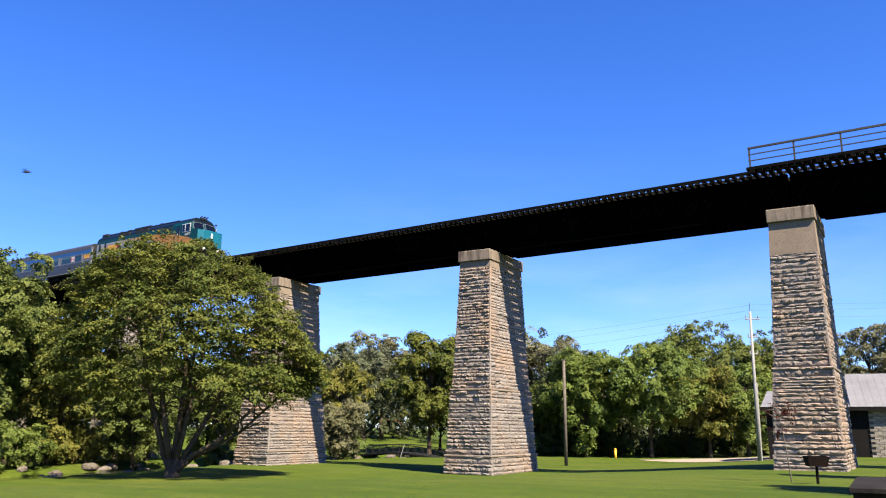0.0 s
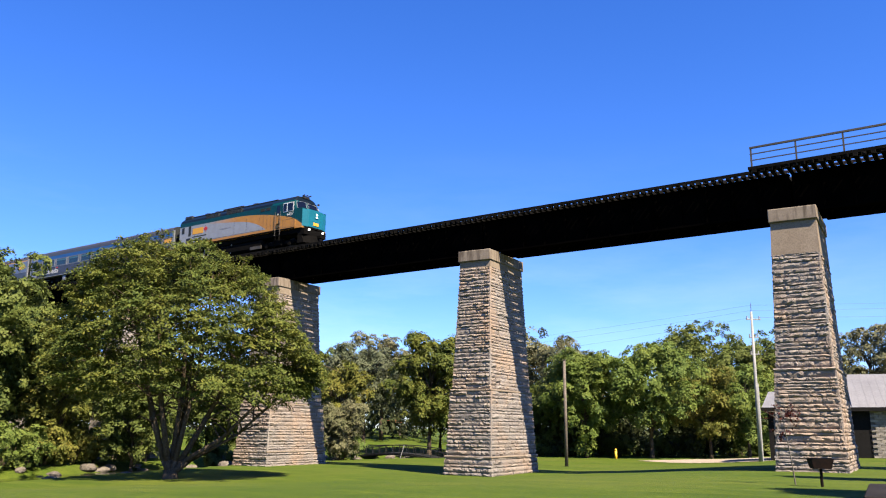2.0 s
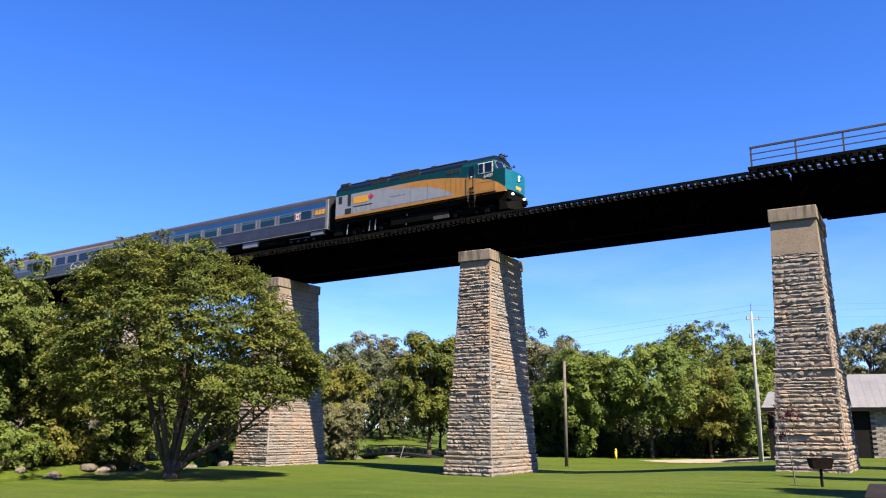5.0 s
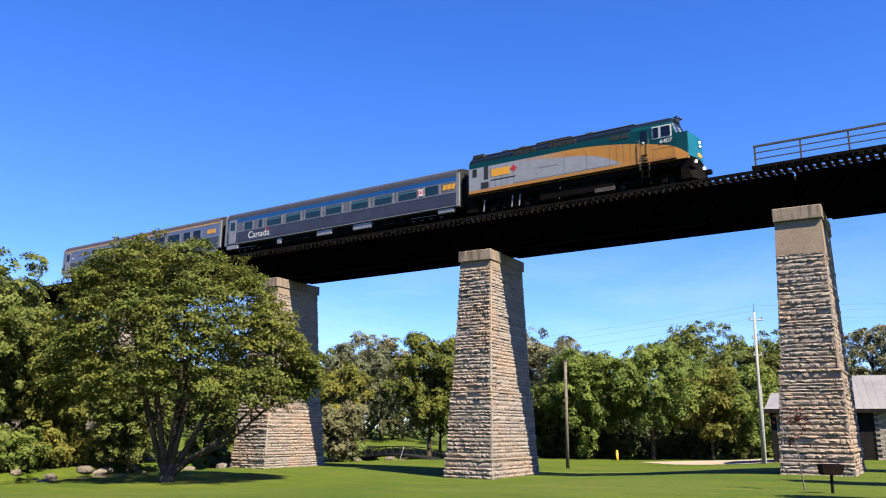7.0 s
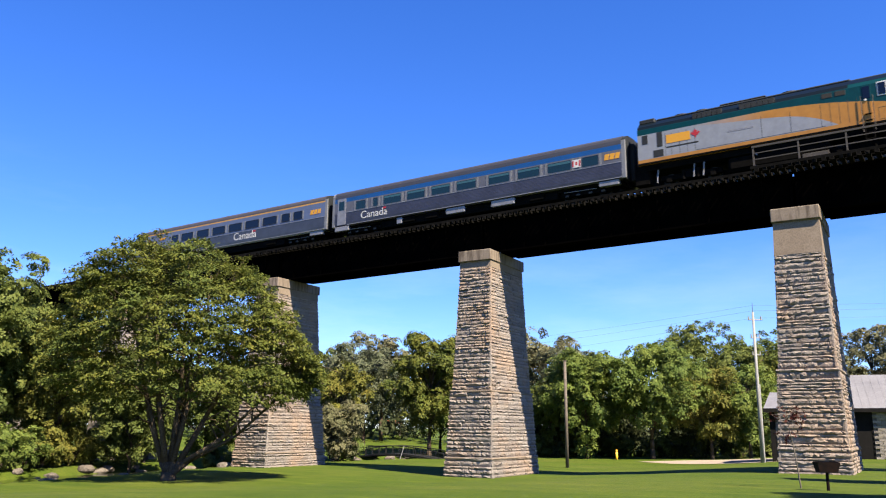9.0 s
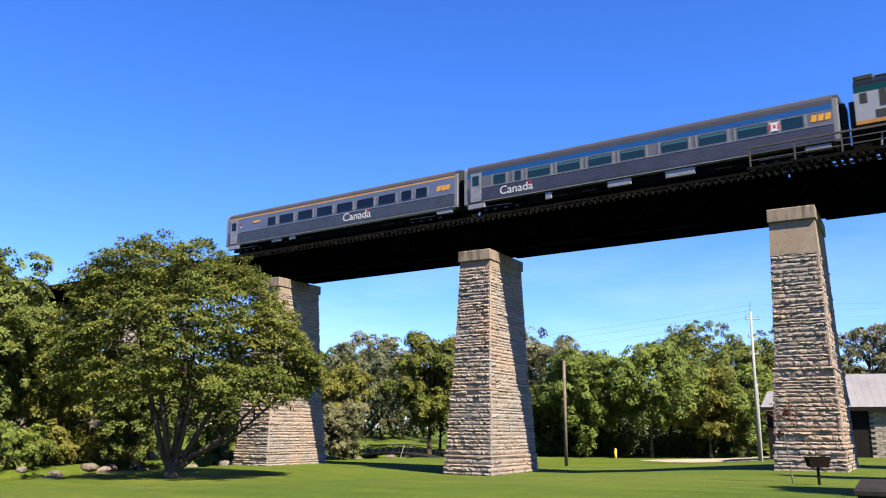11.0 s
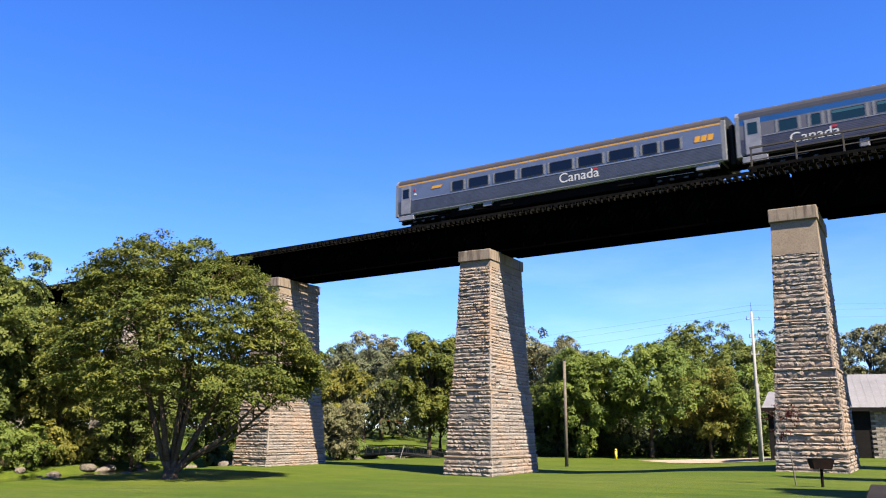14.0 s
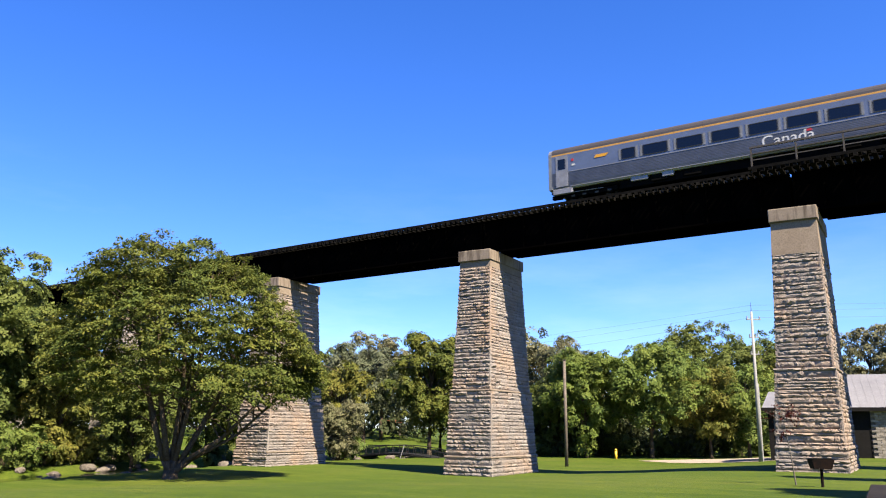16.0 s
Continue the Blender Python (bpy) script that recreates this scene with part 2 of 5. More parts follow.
M_POST = surface("pale_window_post", (0.17, 0.175, 0.19), (0.12, 0.125, 0.14), 3.0, 20, 0.45)
M_BLIND = plain("teal_window_blind", (0.03, 0.085, 0.1), 0.3)
M_WHITE = plain("white_paint", (0.5, 0.5, 0.5), 0.5)
M_RED = plain("red_paint", (0.35, 0.012, 0.015), 0.5)
M_GOLD = plain("gold_paint", (0.55, 0.26, 0.012), 0.45)
M_BLACK = plain("black_rubber", (0.004, 0.004, 0.004), 0.8)
M_LAMP = plain("lit_lamp", (0.9, 0.88, 0.8), 0.3, emit=0.8)
M_GLASS1 = plain("tinted_teal_glass", (0.007, 0.022, 0.026), 0.12)
M_GLASS2 = plain("tinted_dark_glass", (0.003, 0.0035, 0.005), 0.12)
M_BARK = surface("bark", (0.06, 0.045, 0.032), (0.105, 0.082, 0.06), 2.0, 16, 0.95, bump=0.9, dist=0.05)
M_LEAF_LOCUST = leafy("locust_leaves", (0.04627, 0.06911, 0.01713), (0.08482, 0.1078, 0.02141), (0.1542, 0.1451, 0.02783), 0.35)
M_LEAF_DARK = leafy("dark_green_leaves", (0.05015, 0.07442, 0.01854), (0.08777, 0.1142, 0.02865), (0.1463, 0.1592, 0.03707), 0.3)
M_LEAF_MAPLE = leafy("maple_leaves", (0.05689, 0.097, 0.02242), (0.1004, 0.1427, 0.03139), (0.1639, 0.1926, 0.04036), 0.3)
M_LEAF_YELLOW = leafy("yellowing_leaves", (0.07138, 0.09203, 0.0207), (0.1232, 0.1325, 0.02692), (0.1751, 0.1497, 0.03312), 0.4)
M_LEAF_GREY = leafy("grey_green_leaves", (0.05173, 0.07106, 0.0396), (0.09196, 0.1097, 0.06187), (0.1551, 0.1568, 0.099), 0.4)
M_LEAF_TAN = leafy("thinning_tan_leaves", (0.0735, 0.084, 0.0374), (0.1208, 0.1239, 0.0638), (0.1733, 0.1554, 0.0935), 0.4)
M_LEAF_RED = leafy("dark_red_leaves", (0.025, 0.007, 0.006), (0.045, 0.012, 0.01), (0.07, 0.022, 0.016), 1.0)
M_WOODS = leafy("far_wood_leaves", (0.0242, 0.037, 0.0165), (0.0396, 0.053, 0.0225), (0.066, 0.07, 0.033), 0.08)
M_POLE = surface("grey_pole_wood", (0.1, 0.088, 0.075), (0.16, 0.14, 0.12), 2.0, 20, 0.9)
M_PALEPOLE = surface("pale_pole", (0.2, 0.2, 0.205), (0.27, 0.27, 0.27), 1.0, 18, 0.75)
M_WIRE = plain("wire", (0.05, 0.05, 0.05), 0.6)
M_ROOF = surface("grey_metal_roof", (0.14, 0.14, 0.152), (0.18, 0.18, 0.192), 0.55, 10, 0.6, bump=0.15)
# dark grey siding, darkened further to stand in for the eave's shade
M_WALLDARK = surface("dark_grey_siding", (0.009, 0.009, 0.009), (0.015, 0.014, 0.014), 0.6, 14, 0.85)
M_WALLGREY = surface("grey_render", (0.14, 0.13, 0.12), (0.18, 0.165, 0.155), 0.6, 14, 0.9)
M_BLOCK = surface("pale_split_block", (0.2, 0.18, 0.16), (0.28, 0.255, 0.23), 1.0, 14, 0.95, spread=0.2)
M_GRAVEL = surface("pale_gravel", (0.25, 0.205, 0.165), (0.31, 0.265, 0.22), 0.4, 8, 0.95, bump=0.6, world_co=True)
M_ROCK = surface("bank_rock", (0.11, 0.095, 0.08), (0.17, 0.15, 0.13), 1.5, 9, 0.95, bump=0.8, dist=0.05, spread=0.25)
M_YELLOW = plain("yellow_paint", (0.75, 0.42, 0.03), 0.5)
M_GRILL = surface("rusty_black_iron", (0.006, 0.005, 0.005), (0.016, 0.009, 0.007), 5, 30, 0.8)
M_TABLE = surface("dark_weathered_plank", (0.018, 0.016, 0.016), (0.03, 0.027, 0.026), 3, 30, 0.8, spread=0.15)
M_BRIDGEWOOD = surface("footbridge_dark_steel", (0.007, 0.008, 0.008), (0.014, 0.014, 0.014), 2, 20, 0.7)
m_water, _nt, _b = nodes_of("creek_water")
_b.inputs["Base Color"].default_value = (0.018, 0.022, 0.014, 1)
_b.inputs["Roughness"].default_value = 0.08
bumpn(_nt, _b, noisen(_nt, coords(_nt), 2.5, 4), 0.25, 0.03)
M_WATER = m_water


# ---- mesh helpers ----
def part(name, bm, material, parent=None, label="", smooth=False):
    me = bpy.data.meshes.new(name)
    bm.normal_update()
    bm.to_mesh(me)
    bm.free()
    me.materials.append(material)
    if smooth:
        me.polygons.foreach_set("use_smooth", [True] * len(me.polygons))
    ob = new(name, me)
    ob.parent = parent
    if label:
        ob["label"] = label
    return ob


def thing(name, m, label, category, group="", kind=""):
    ob = new(name)
    ob.empty_display_size = 0.2
    ob.matrix_world = m
    return tagged(ob, label, category, group, kind)


def box(bm, x0, x1, y0, y1, z0, z1, bevel=0.0):
    m = Matrix.Translation(((x0 + x1) / 2, (y0 + y1) / 2, (z0 + z1) / 2)) @ Matrix.Diagonal((abs(x1 - x0), abs(y1 - y0), abs(z1 - z0), 1))
    r = bmesh.ops.create_cube(bm, size=1.0, matrix=m)
    if bevel:
        edges = list({e for v in r["verts"] for e in v.link_edges})
        bmesh.ops.bevel(bm, geom=edges, offset=bevel, segments=1, affect="EDGES")
    return bm


def boxes(*rows, bevel=0.0):
    bm = bmesh.new()
    for r in rows:
        box(bm, *r, bevel=bevel)
    return bm


def tube(bm, a, b, ra, rb, n=8):
    a, b = Vector(a), Vector(b)
    way = (b - a).normalized()
    side = way.orthogonal().normalized()
    up = way.cross(side)
    rings = []
    for c, r in ((a, ra), (b, rb)):
        rings.append([bm.verts.new(c + r * (math.cos(2 * math.pi * i / n) * side + math.sin(2 * math.pi * i / n) * up)) for i in range(n)])
    for i in range(n):
        bm.faces.new((rings[0][i], rings[0][(i + 1) % n], rings[1][(i + 1) % n], rings[1][i]))
    bm.faces.new(rings[0][::-1])
    bm.faces.new(rings[1])
    return bm


def prism(bm, outline, z0, z1, axis="z"):
    """An outline of (u, v) pairs pushed from z0 to z1 along the axis."""
    def at(u, v, w):
        return {"z": (u, v, w), "x": (w, u, v), "y": (u, w, v)}[axis]
    lo = [bm.verts.new(at(u, v, z0)) for u, v in outline]
    hi = [bm.verts.new(at(u, v, z1)) for u, v in outline]
    n = len(outline)
    for i in range(n):
        bm.faces.new((lo[i], lo[(i + 1) % n], hi[(i + 1) % n], hi[i]))
    bm.faces.new(lo[::-1])
    bm.faces.new(hi)
    bmesh.ops.recalc_face_normals(bm, faces=bm.faces)
    return bm


def smooth01(a, b, x):
    t = min(1.0, max(0.0, (x - a) / (b - a)))
    return t * t * (3 - 2 * t)


CREEK = [(-47, 12), (-50, 22), (-53.5, 33), (-57, 45), (-59, 58), (-57, 72), (-50, 86), (-44, 104)]


def creek_distance(x, y):
    best = 1e9
    for (ax, ay), (bx, by) in zip(CREEK, CREEK[1:]):
        dx, dy = bx - ax, by - ay
        t = min(1, max(0, ((x - ax) * dx + (y - ay) * dy) / (dx * dx + dy * dy)))
        best = min(best, math.hypot(x - ax - t * dx, y - ay - t * dy))
    return best


def ground_z(x, y):
    r = math.hypot(x, y)
    far = 0.95 * smooth01(-28, -9, x)
    z = 1.72 + (far - 1.72) * min(1.0, max(0.0, (r - 18) / 28))
    u, v = -0.56 * x + 0.83 * y, 0.83 * x + 0.56 * y
    z += 2.4 * smooth01(95, 150, u) * (1 - smooth01(-15, 10, v))
    if r < 220:
        d = creek_distance(x, y)
        z -= 1.1 * (1 - smooth01(2.2, 4.6, d))
    return z


def on_ground(x, y, dz=0.0, rz=0.0):
    return pose(x, y, ground_z(x, y) + dz, 0, 0, rz)


# ---- ground ----
def build_ground():
    radii = [0.0] + list(np.arange(3, 16, 3.0)) + list(np.arange(16, 120, 1.3)) + list(np.arange(120, 240, 8.0)) + [260, 320, 420, 600, 900, 1500, 2600]
    n = 260
    verts = [(0.0, 0.0, ground_z(0, 0))]
    for r in radii[1:]:
        for i in range(n):
            a = 2 * math.pi * i / n
            x, y = r * math.cos(a), r * math.sin(a)
            z = ground_z(x, y)
            if r < 150:
                z += 0.025 * noise.noise((x * 0.35, y * 0.35, 0))
            verts.append((x, y, z))
    faces = [(0, 1 + i, 1 + (i + 1) % n) for i in range(n)]
    for k in range(len(radii) - 2):
        a, b = 1 + k * n, 1 + (k + 1) * n
        faces += [(a + i, b + i, b + (i + 1) % n, a + (i + 1) % n) for i in range(n)]
    me = bpy.data.meshes.new("ground")
    me.from_pydata(verts, [], faces)
    me.polygons.foreach_set("use_smooth", [True] * len(me.polygons))
    me.materials.append(M_LAWN)
    tagged(new("ground", me), "mown green park lawn sloping down to the stone piers", "lawn", kind="structure")


build_ground()


def build_creek():
    bm = bmesh.new()
    left, right = [], []
    for i, (x, y) in enumerate(CREEK):
        ax, ay = CREEK[max(0, i - 1)]
        bx, by = CREEK[min(len(CREEK) - 1, i + 1)]
        d = Vector((bx - ax, by - ay)).normalized()
        left.append(bm.verts.new((x - d.y * 4.2, y + d.x * 4.2, -0.52)))
        right.append(bm.verts.new((x + d.y * 4.2, y - d.x * 4.2, -0.52)))
    for i in range(len(CREEK) - 1):
        bm.faces.new((left[i], right[i], right[i + 1], left[i + 1]))
    tagged(part("water", bm, M_WATER), "dark shallow creek behind the lawn", "creek", kind="structure")


build_creek()


def build_lot():
    bm = bmesh.new()
    outline = [(-31, 80), (-17.5, 70.3), (-15.5, 72.5), (-17.5, 86), (-22, 93), (-27.5, 89)]
    top = [bm.verts.new((x, y, ground_z(x, y) + 0.03)) for x, y in outline]
    bm.faces.new(top)
    bmesh.ops.triangulate(bm, faces=bm.faces)
    bmesh.ops.subdivide_edges(bm, edges=bm.edges, cuts=5, use_grid_fill=True)
    for v in bm.verts:
        v.co.z = ground_z(v.co.x, v.co.y) + 0.03
    tagged(part("pavement", bm, M_GRAVEL), "pale gravel parking area behind the lawn", "parking area", kind="structure")


build_lot()

# ---- railway bridge ----
TRACK_Y, RAIL_Z = 49.9, 18.02
SKEW = 4.17
PIER_X = [-50.27, -29.80, -8.85]
rng = random.Random(4)


def stone_mesh(seed):
    """A rock-faced block, 1 x 1 x 1: x along the wall, z up, its rough face towards -y at y = 0."""
    r = random.Random(seed)
    bm = bmesh.new()
    nx, nz = 7, 3
    grid = []
    for j in range(nz + 1):
        row = []
        for i in range(nx + 1):
            edge = i in (0, nx) or j in (0, nz)
            x, z = i / nx - 0.5, j / nz - 0.5
            if not edge:
                x += r.uniform(-0.07, 0.07)
                z += r.uniform(-0.1, 0.1)
            # quarry face: fullest near the top, cut back below, chipped at random
            y = (r.uniform(-0.15, 0.35), -r.uniform(0.2, 1.0), -r.uniform(0.4, 1.15), -r.uniform(0.1, 0.7))[j]
            if i in (0, nx):
                y += 0.3
            row.append(bm.verts.new((x * 0.985, y, z * 0.95)))
        grid.append(row)
    for j in range(nz):
        for i in range(nx):
            bm.faces.new((grid[j][i], grid[j][i + 1], grid[j + 1][i + 1], grid[j + 1][i]))
    rim = grid[0] + [grid[j][nx] for j in range(1, nz + 1)] + grid[nz][-2::-1] + [grid[j][0] for j in range(nz - 1, 0, -1)]
    back = [bm.verts.new((v.co.x * 0.98, 1.6, v.co.z * 0.97)) for v in rim]
    for i in range(len(rim)):
        k = (i + 1) % len(rim)
        bm.faces.new((rim[i], back[i], back[k], rim[k]))
    bmesh.ops.recalc_face_normals(bm, faces=bm.faces)
    me = bpy.data.meshes.new("stone")
    bm.to_mesh(me)
    bm.free()
    me.materials.append(M_STONE)
    return me


STONES = [stone_mesh(50 + i) for i in range(14)]


def pier_section(z, base, step, smooth_at):
    """Half width and half length of the shaft at height z."""
    top = 14.5
    k = (top - z) / top
    hw, hl = 1.17 + 0.44 * k, 2.56 + 1.02 * k
    if z < step:
        hw, hl = hw + 0.10, hl + 0.10
    if z < base + 1.25:
        hw, hl = hw + 0.06, hl + 0.06
    return hw, hl


def pier(x, base, step, smooth_at, seen, label):
    root = thing("bridge_pier", pose(x, TRACK_Y, 0, 0, 0, SKEW), label, "bridge pier", "stone piers of the railway bridge")
    r = random.Random(int(x * 10))
    # core, recessed behind the stones, its mortar toned dark for the joints' shade
    bm = bmesh.new()
    prev = None
    for z in (base - 0.6, base + 1.25, base + 1.2501, step, step + 0.0001, 14.5):
        hw, hl = pier_section(z, base, step, smooth_at)
        hw, hl = hw - 0.07, hl - 0.07
        ring = [bm.verts.new((sx * hw, sy * hl, z)) for sx, sy in ((-1, -1), (1, -1), (1, 1), (-1, 1))]
        if prev:
            for i in range(4):
                bm.faces.new((prev[i], prev[(i + 1) % 4], ring[(i + 1) % 4], ring[i]))
        else:
            bm.faces.new(ring[::-1])
        prev = ring
    bm.faces.new(prev)
    part("core", bm, M_MORTAR, root)
    # smooth concrete collar and cap
    bm = bmesh.new()
    lo, hi = pier_section(smooth_at, base, step, smooth_at), pier_section(14.5, base, step, smooth_at)
    ra = [bm.verts.new((sx * (lo[0] + 0.02), sy * (lo[1] + 0.02), smooth_at)) for sx, sy in ((-1, -1), (1, -1), (1, 1), (-1, 1))]
    rb = [bm.verts.new((sx * (hi[0] + 0.02), sy * (hi[1] + 0.02), 14.5)) for sx, sy in ((-1, -1), (1, -1), (1, 1), (-1, 1))]
    for i in range(4):
        bm.faces.new((ra[i], ra[(i + 1) % 4], rb[(i + 1) % 4], rb[i]))
    bm.faces.new(ra[::-1])
    bm.faces.new(rb)
    part("collar", bm, M_CONC, root, "smooth concrete collar")
    part("cap", boxes((-1.27, 1.27, -2.77, 2.77, 14.49, 15.25), bevel=0.04), M_CAP, root, "stained concrete cap slab")
    # string courses that step out
    for zc, hgt in ((step, 0.14), (base + 1.25, 0.12)):
        hw, hl = pier_section(zc - 0.01, base, step, smooth_at)
        part("string_course", boxes((-hw - 0.05, hw + 0.05, -hl - 0.05, hl + 0.05, zc - hgt, zc), bevel=0.03), M_CONC, root, "projecting stone ledge")
    # drafted margin down the corner
    for z0, z1 in ((base + 1.25, step - 0.14), (step, smooth_at)):
        bm = bmesh.new()
        rings = []
        for zz in (z0, z1):
            hw, hl = pier_section(zz + (0.001 if zz == z0 else -0.001), base, step, smooth_at)
            rings.append([bm.verts.new((hw + dx, -hl + dy, zz)) for dx, dy in ((-0.07, -0.015), (0.02, -0.015), (0.03, -0.005), (0.03, 0.07), (-0.07, 0.07))])
        for i in range(5):
            bm.faces.new((rings[0][i], rings[0][(i + 1) % 5], rings[1][(i + 1) % 5], rings[1][i]))
        bm.faces.new(rings[0][::-1])
        bm.faces.new(rings[1])
        part("corner_margin", bm, M_STONE, root, "smooth dressed stone margin")
    # rock-faced courses: the lower stones of the sunny faces as pieces, the others joined
    z = base - 0.25
    rv, rf, loose = [], [], 0
    while z < smooth_at - 0.1:
        hgt = min(r.choice(((0.15, 0.2, 0.27, 0.34) if x > -20 else (0.18, 0.22, 0.27, 0.32)) if seen else (0.3, 0.4, 0.5)), smooth_at - z)
        zm = z + hgt / 2
        if zm < step < z + hgt + 0.05:
            hgt = max(0.13, step - z)
            zm = z + hgt / 2
        hw, hl = pier_section(zm, base, step, smooth_at)
        for face, half, dep, rot in (("near", hw, hl, 0), ("right", hl, hw, 90), ("far", hw, hl, 180), ("left", hl, hw, 270)):
            cuts, u = [-half], -half
            while u < half - 0.3:
                u = min(half, u + (r.uniform(0.45, 1.6) if face != "right" else r.uniform(0.6, 1.5)))
                if half - u < 0.3:
                    u = half
                cuts.append(u)
            for a, b in zip(cuts, cuts[1:]):
                back = r.uniform(0.035, 0.05) if r.random() < 0.14 else r.uniform(-0.04, 0.03)
                m = pose(0, 0, 0, 0, 0, rot) @ Matrix.Translation(((a + b) / 2, -dep + 0.03 + back, zm))
                bulge = r.uniform(0.045, 0.15) if rot in (0, 180) else r.uniform(0.03, 0.09)
                m = m @ Matrix.Diagonal(((b - a) * 1.035, bulge, hgt, 1))
                me = STONES[r.randrange(14)]
                if seen and face in ("near", "right") and loose < 300:
                    ob = new("stone", me)
                    ob.parent = root
                    ob.matrix_local = m
                    loose += 1
                else:
                    k = len(rv)
                    rv.extend((m @ v.co)[:] for v in me.vertices)
                    rf.extend(tuple(i + k for i in f.vertices) for f in me.polygons)
        z += hgt
    me = bpy.data.meshes.new("stonework")
    me.from_pydata(rv, [], rf)
    me.materials.append(M_STONE_JOINED)
    ob = new("stonework", me)
    ob.parent = root
    ob["kind"] = "stuff"
    return root


def stiffener_mesh():
    """An upright pair of angles on both sides of a girder web."""
    bm = boxes((-0.05, 0.05, -0.15, -0.012, 15.38, 17.615), (-0.05, 0.05, 0.012, 0.15, 15.38, 17.615))
    me = bpy.data.meshes.new("stiffener")
    bm.to_mesh(me)
    bm.free()
    me.materials.append(M_GIRDER)
    return me


STIFFENER = stiffener_mesh()


def girder_span(parent, x0, x1, y, name="girder"):
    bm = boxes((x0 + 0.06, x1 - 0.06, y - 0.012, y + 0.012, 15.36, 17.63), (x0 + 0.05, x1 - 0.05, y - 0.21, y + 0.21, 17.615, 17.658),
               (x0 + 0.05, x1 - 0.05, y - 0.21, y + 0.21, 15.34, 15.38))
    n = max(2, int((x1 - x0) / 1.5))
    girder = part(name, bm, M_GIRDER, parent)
    for i in range(n + 1):
        u = x0 + 0.15 + (x1 - x0 - 0.3) * i / n
        ob = new("stiffener", STIFFENER)
        ob.parent = girder
        ob.location = (u, y, 0)
    return girder


def build_bridge():
    root = thing("railway_bridge", pose(0, TRACK_Y, 0), "black steel plate girder railway bridge with open timber deck on stone piers", "railway bridge", kind="structure")
    ends = [-155, -134, -113, -92, -70.9, -50.27, -29.80, -8.85, 12.0, 33.0, 62]
    for a, b in zip(ends, ends[1:]):
        for y in (-1.05, 1.2):
            girder_span(root, a, b, y)
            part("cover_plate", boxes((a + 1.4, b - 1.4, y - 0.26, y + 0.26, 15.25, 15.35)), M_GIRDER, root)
        u = a + 0.6
        while u < b - 0.5:
            for s in (-1, 1):
                bm = bmesh.new()
                tube(bm, (u, -1.0 * s, 15.5), (u, 1.0 * s, 17.4), 0.05, 0.05, 4)
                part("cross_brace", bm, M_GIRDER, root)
            u += 3.0
    for x in ends[1:-1]:
        for dx in (-0.45, 0.45):
            for y in (-1.05, 1.2):
                part("bearing", boxes((x + dx - 0.25, x + dx + 0.25, y - 0.28, y + 0.28, 15.24, 15.345)), M_GIRDER, root)
    for y in (-0.75, 0.75):
        part("rail", boxes((-155, 62, y - 0.07, y + 0.07, 17.86, 17.88), (-155, 62, y - 0.01, y + 0.01, 17.88, 17.98), (-155, 62, y - 0.035, y + 0.035, 17.98, RAIL_Z)), M_RAIL, root)
    for y in (-1.66, 1.66):
        part("guard_timber", boxes((-155, 62, y - 0.1, y + 0.1, 17.86, 18.02)), M_TIE, root)
    # walkway with its railing on the near side
    part("walkway", boxes((-10.85, 62, -2.55, -2.33, 17.86, 18.04), (-10.85, 62, -2.28, -1.95, 17.86, 17.91)), M_TIE, root, "dark plank walkway beside the track")
    x = -10.65
    while x < 60:
        bm = boxes((x - 0.045, x + 0.045, -2.44, -2.36, 17.7, 19.2))
        part("railing_post", bm, M_HANDRAIL, root)
        x += 2.46
    for z, t in ((19.22, 0.055), (18.83, 0.028), (18.45, 0.028)):
        part("handrail", boxes((-10.72, 62, -2.4 - t, -2.4 + t, z - t, z + t)), M_HANDRAIL, root)
    # timbers
    def tie_mesh(half_near, seed):
        r = random.Random(seed)
        bm = boxes((-0.115, 0.115, -half_near, 1.85, 17.66, 17.86), bevel=0.012)
        for v in bm.verts:
            v.co += Vector((r.uniform(-0.012, 0.012), r.uniform(-0.04, 0.04), r.uniform(-0.008, 0.004)))
        me = bpy.data.meshes.new("timber")
        bm.to_mesh(me)
        bm.free()
        me.materials.append(M_TIE)
        return me
    short = [tie_mesh(1.82, 90 + i) for i in range(5)]
    long = [tie_mesh(2.6, 80 + i) for i in range(5)]
    rest = bmesh.new()
    x, i = -154.8, 0
    while x < 62:
        me = (long if x > -10.8 else short)[rng.randrange(5)]
        if -66 < x < 14:
            ob = new("timber", me)
            ob.parent = root
            ob.location = (x + rng.uniform(-0.03, 0.03), 0, 0)
        else:
            k = len(rest.verts)
            rest.from_mesh(me)
            rest.verts.ensure_lookup_table()
            for v in rest.verts[k:]:
                v.co.x += x
        x += 0.44
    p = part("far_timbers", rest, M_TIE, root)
    p["kind"] = "stuff"
    return root


build_bridge()


# ---- train ----
def text_part(name, words, parent, x0, x1, y, z0, mat, label):
    """Raised lettering on the near side, from x0 to x1, its foot at z0."""
    cu = bpy.data.curves.new(name, "FONT")
    cu.body, cu.size, cu.extrude = words, 1.0, 0.004
    tmp = new("lettering_source", cu)
    me = bpy.data.meshes.new_from_object(tmp)
    bpy.data.objects.remove(tmp)
    xs = [v.co.x for v in me.vertices]
    s = (x1 - x0) / (max(xs) - min(xs))
    me.transform(Matrix.Translation((x0, y, z0)) @ Matrix.Rotation(radians(90), 4, "X") @ Matrix.Diagonal((s, s * 0.95, 1, 1)) @ Matrix.Translation((-min(xs), 0, 0)))
    me.materials.clear()
    me.materials.append(mat)
    me.name = name
    ob = new(name, me)
    ob.parent = parent
    ob["label"] = label
    return ob


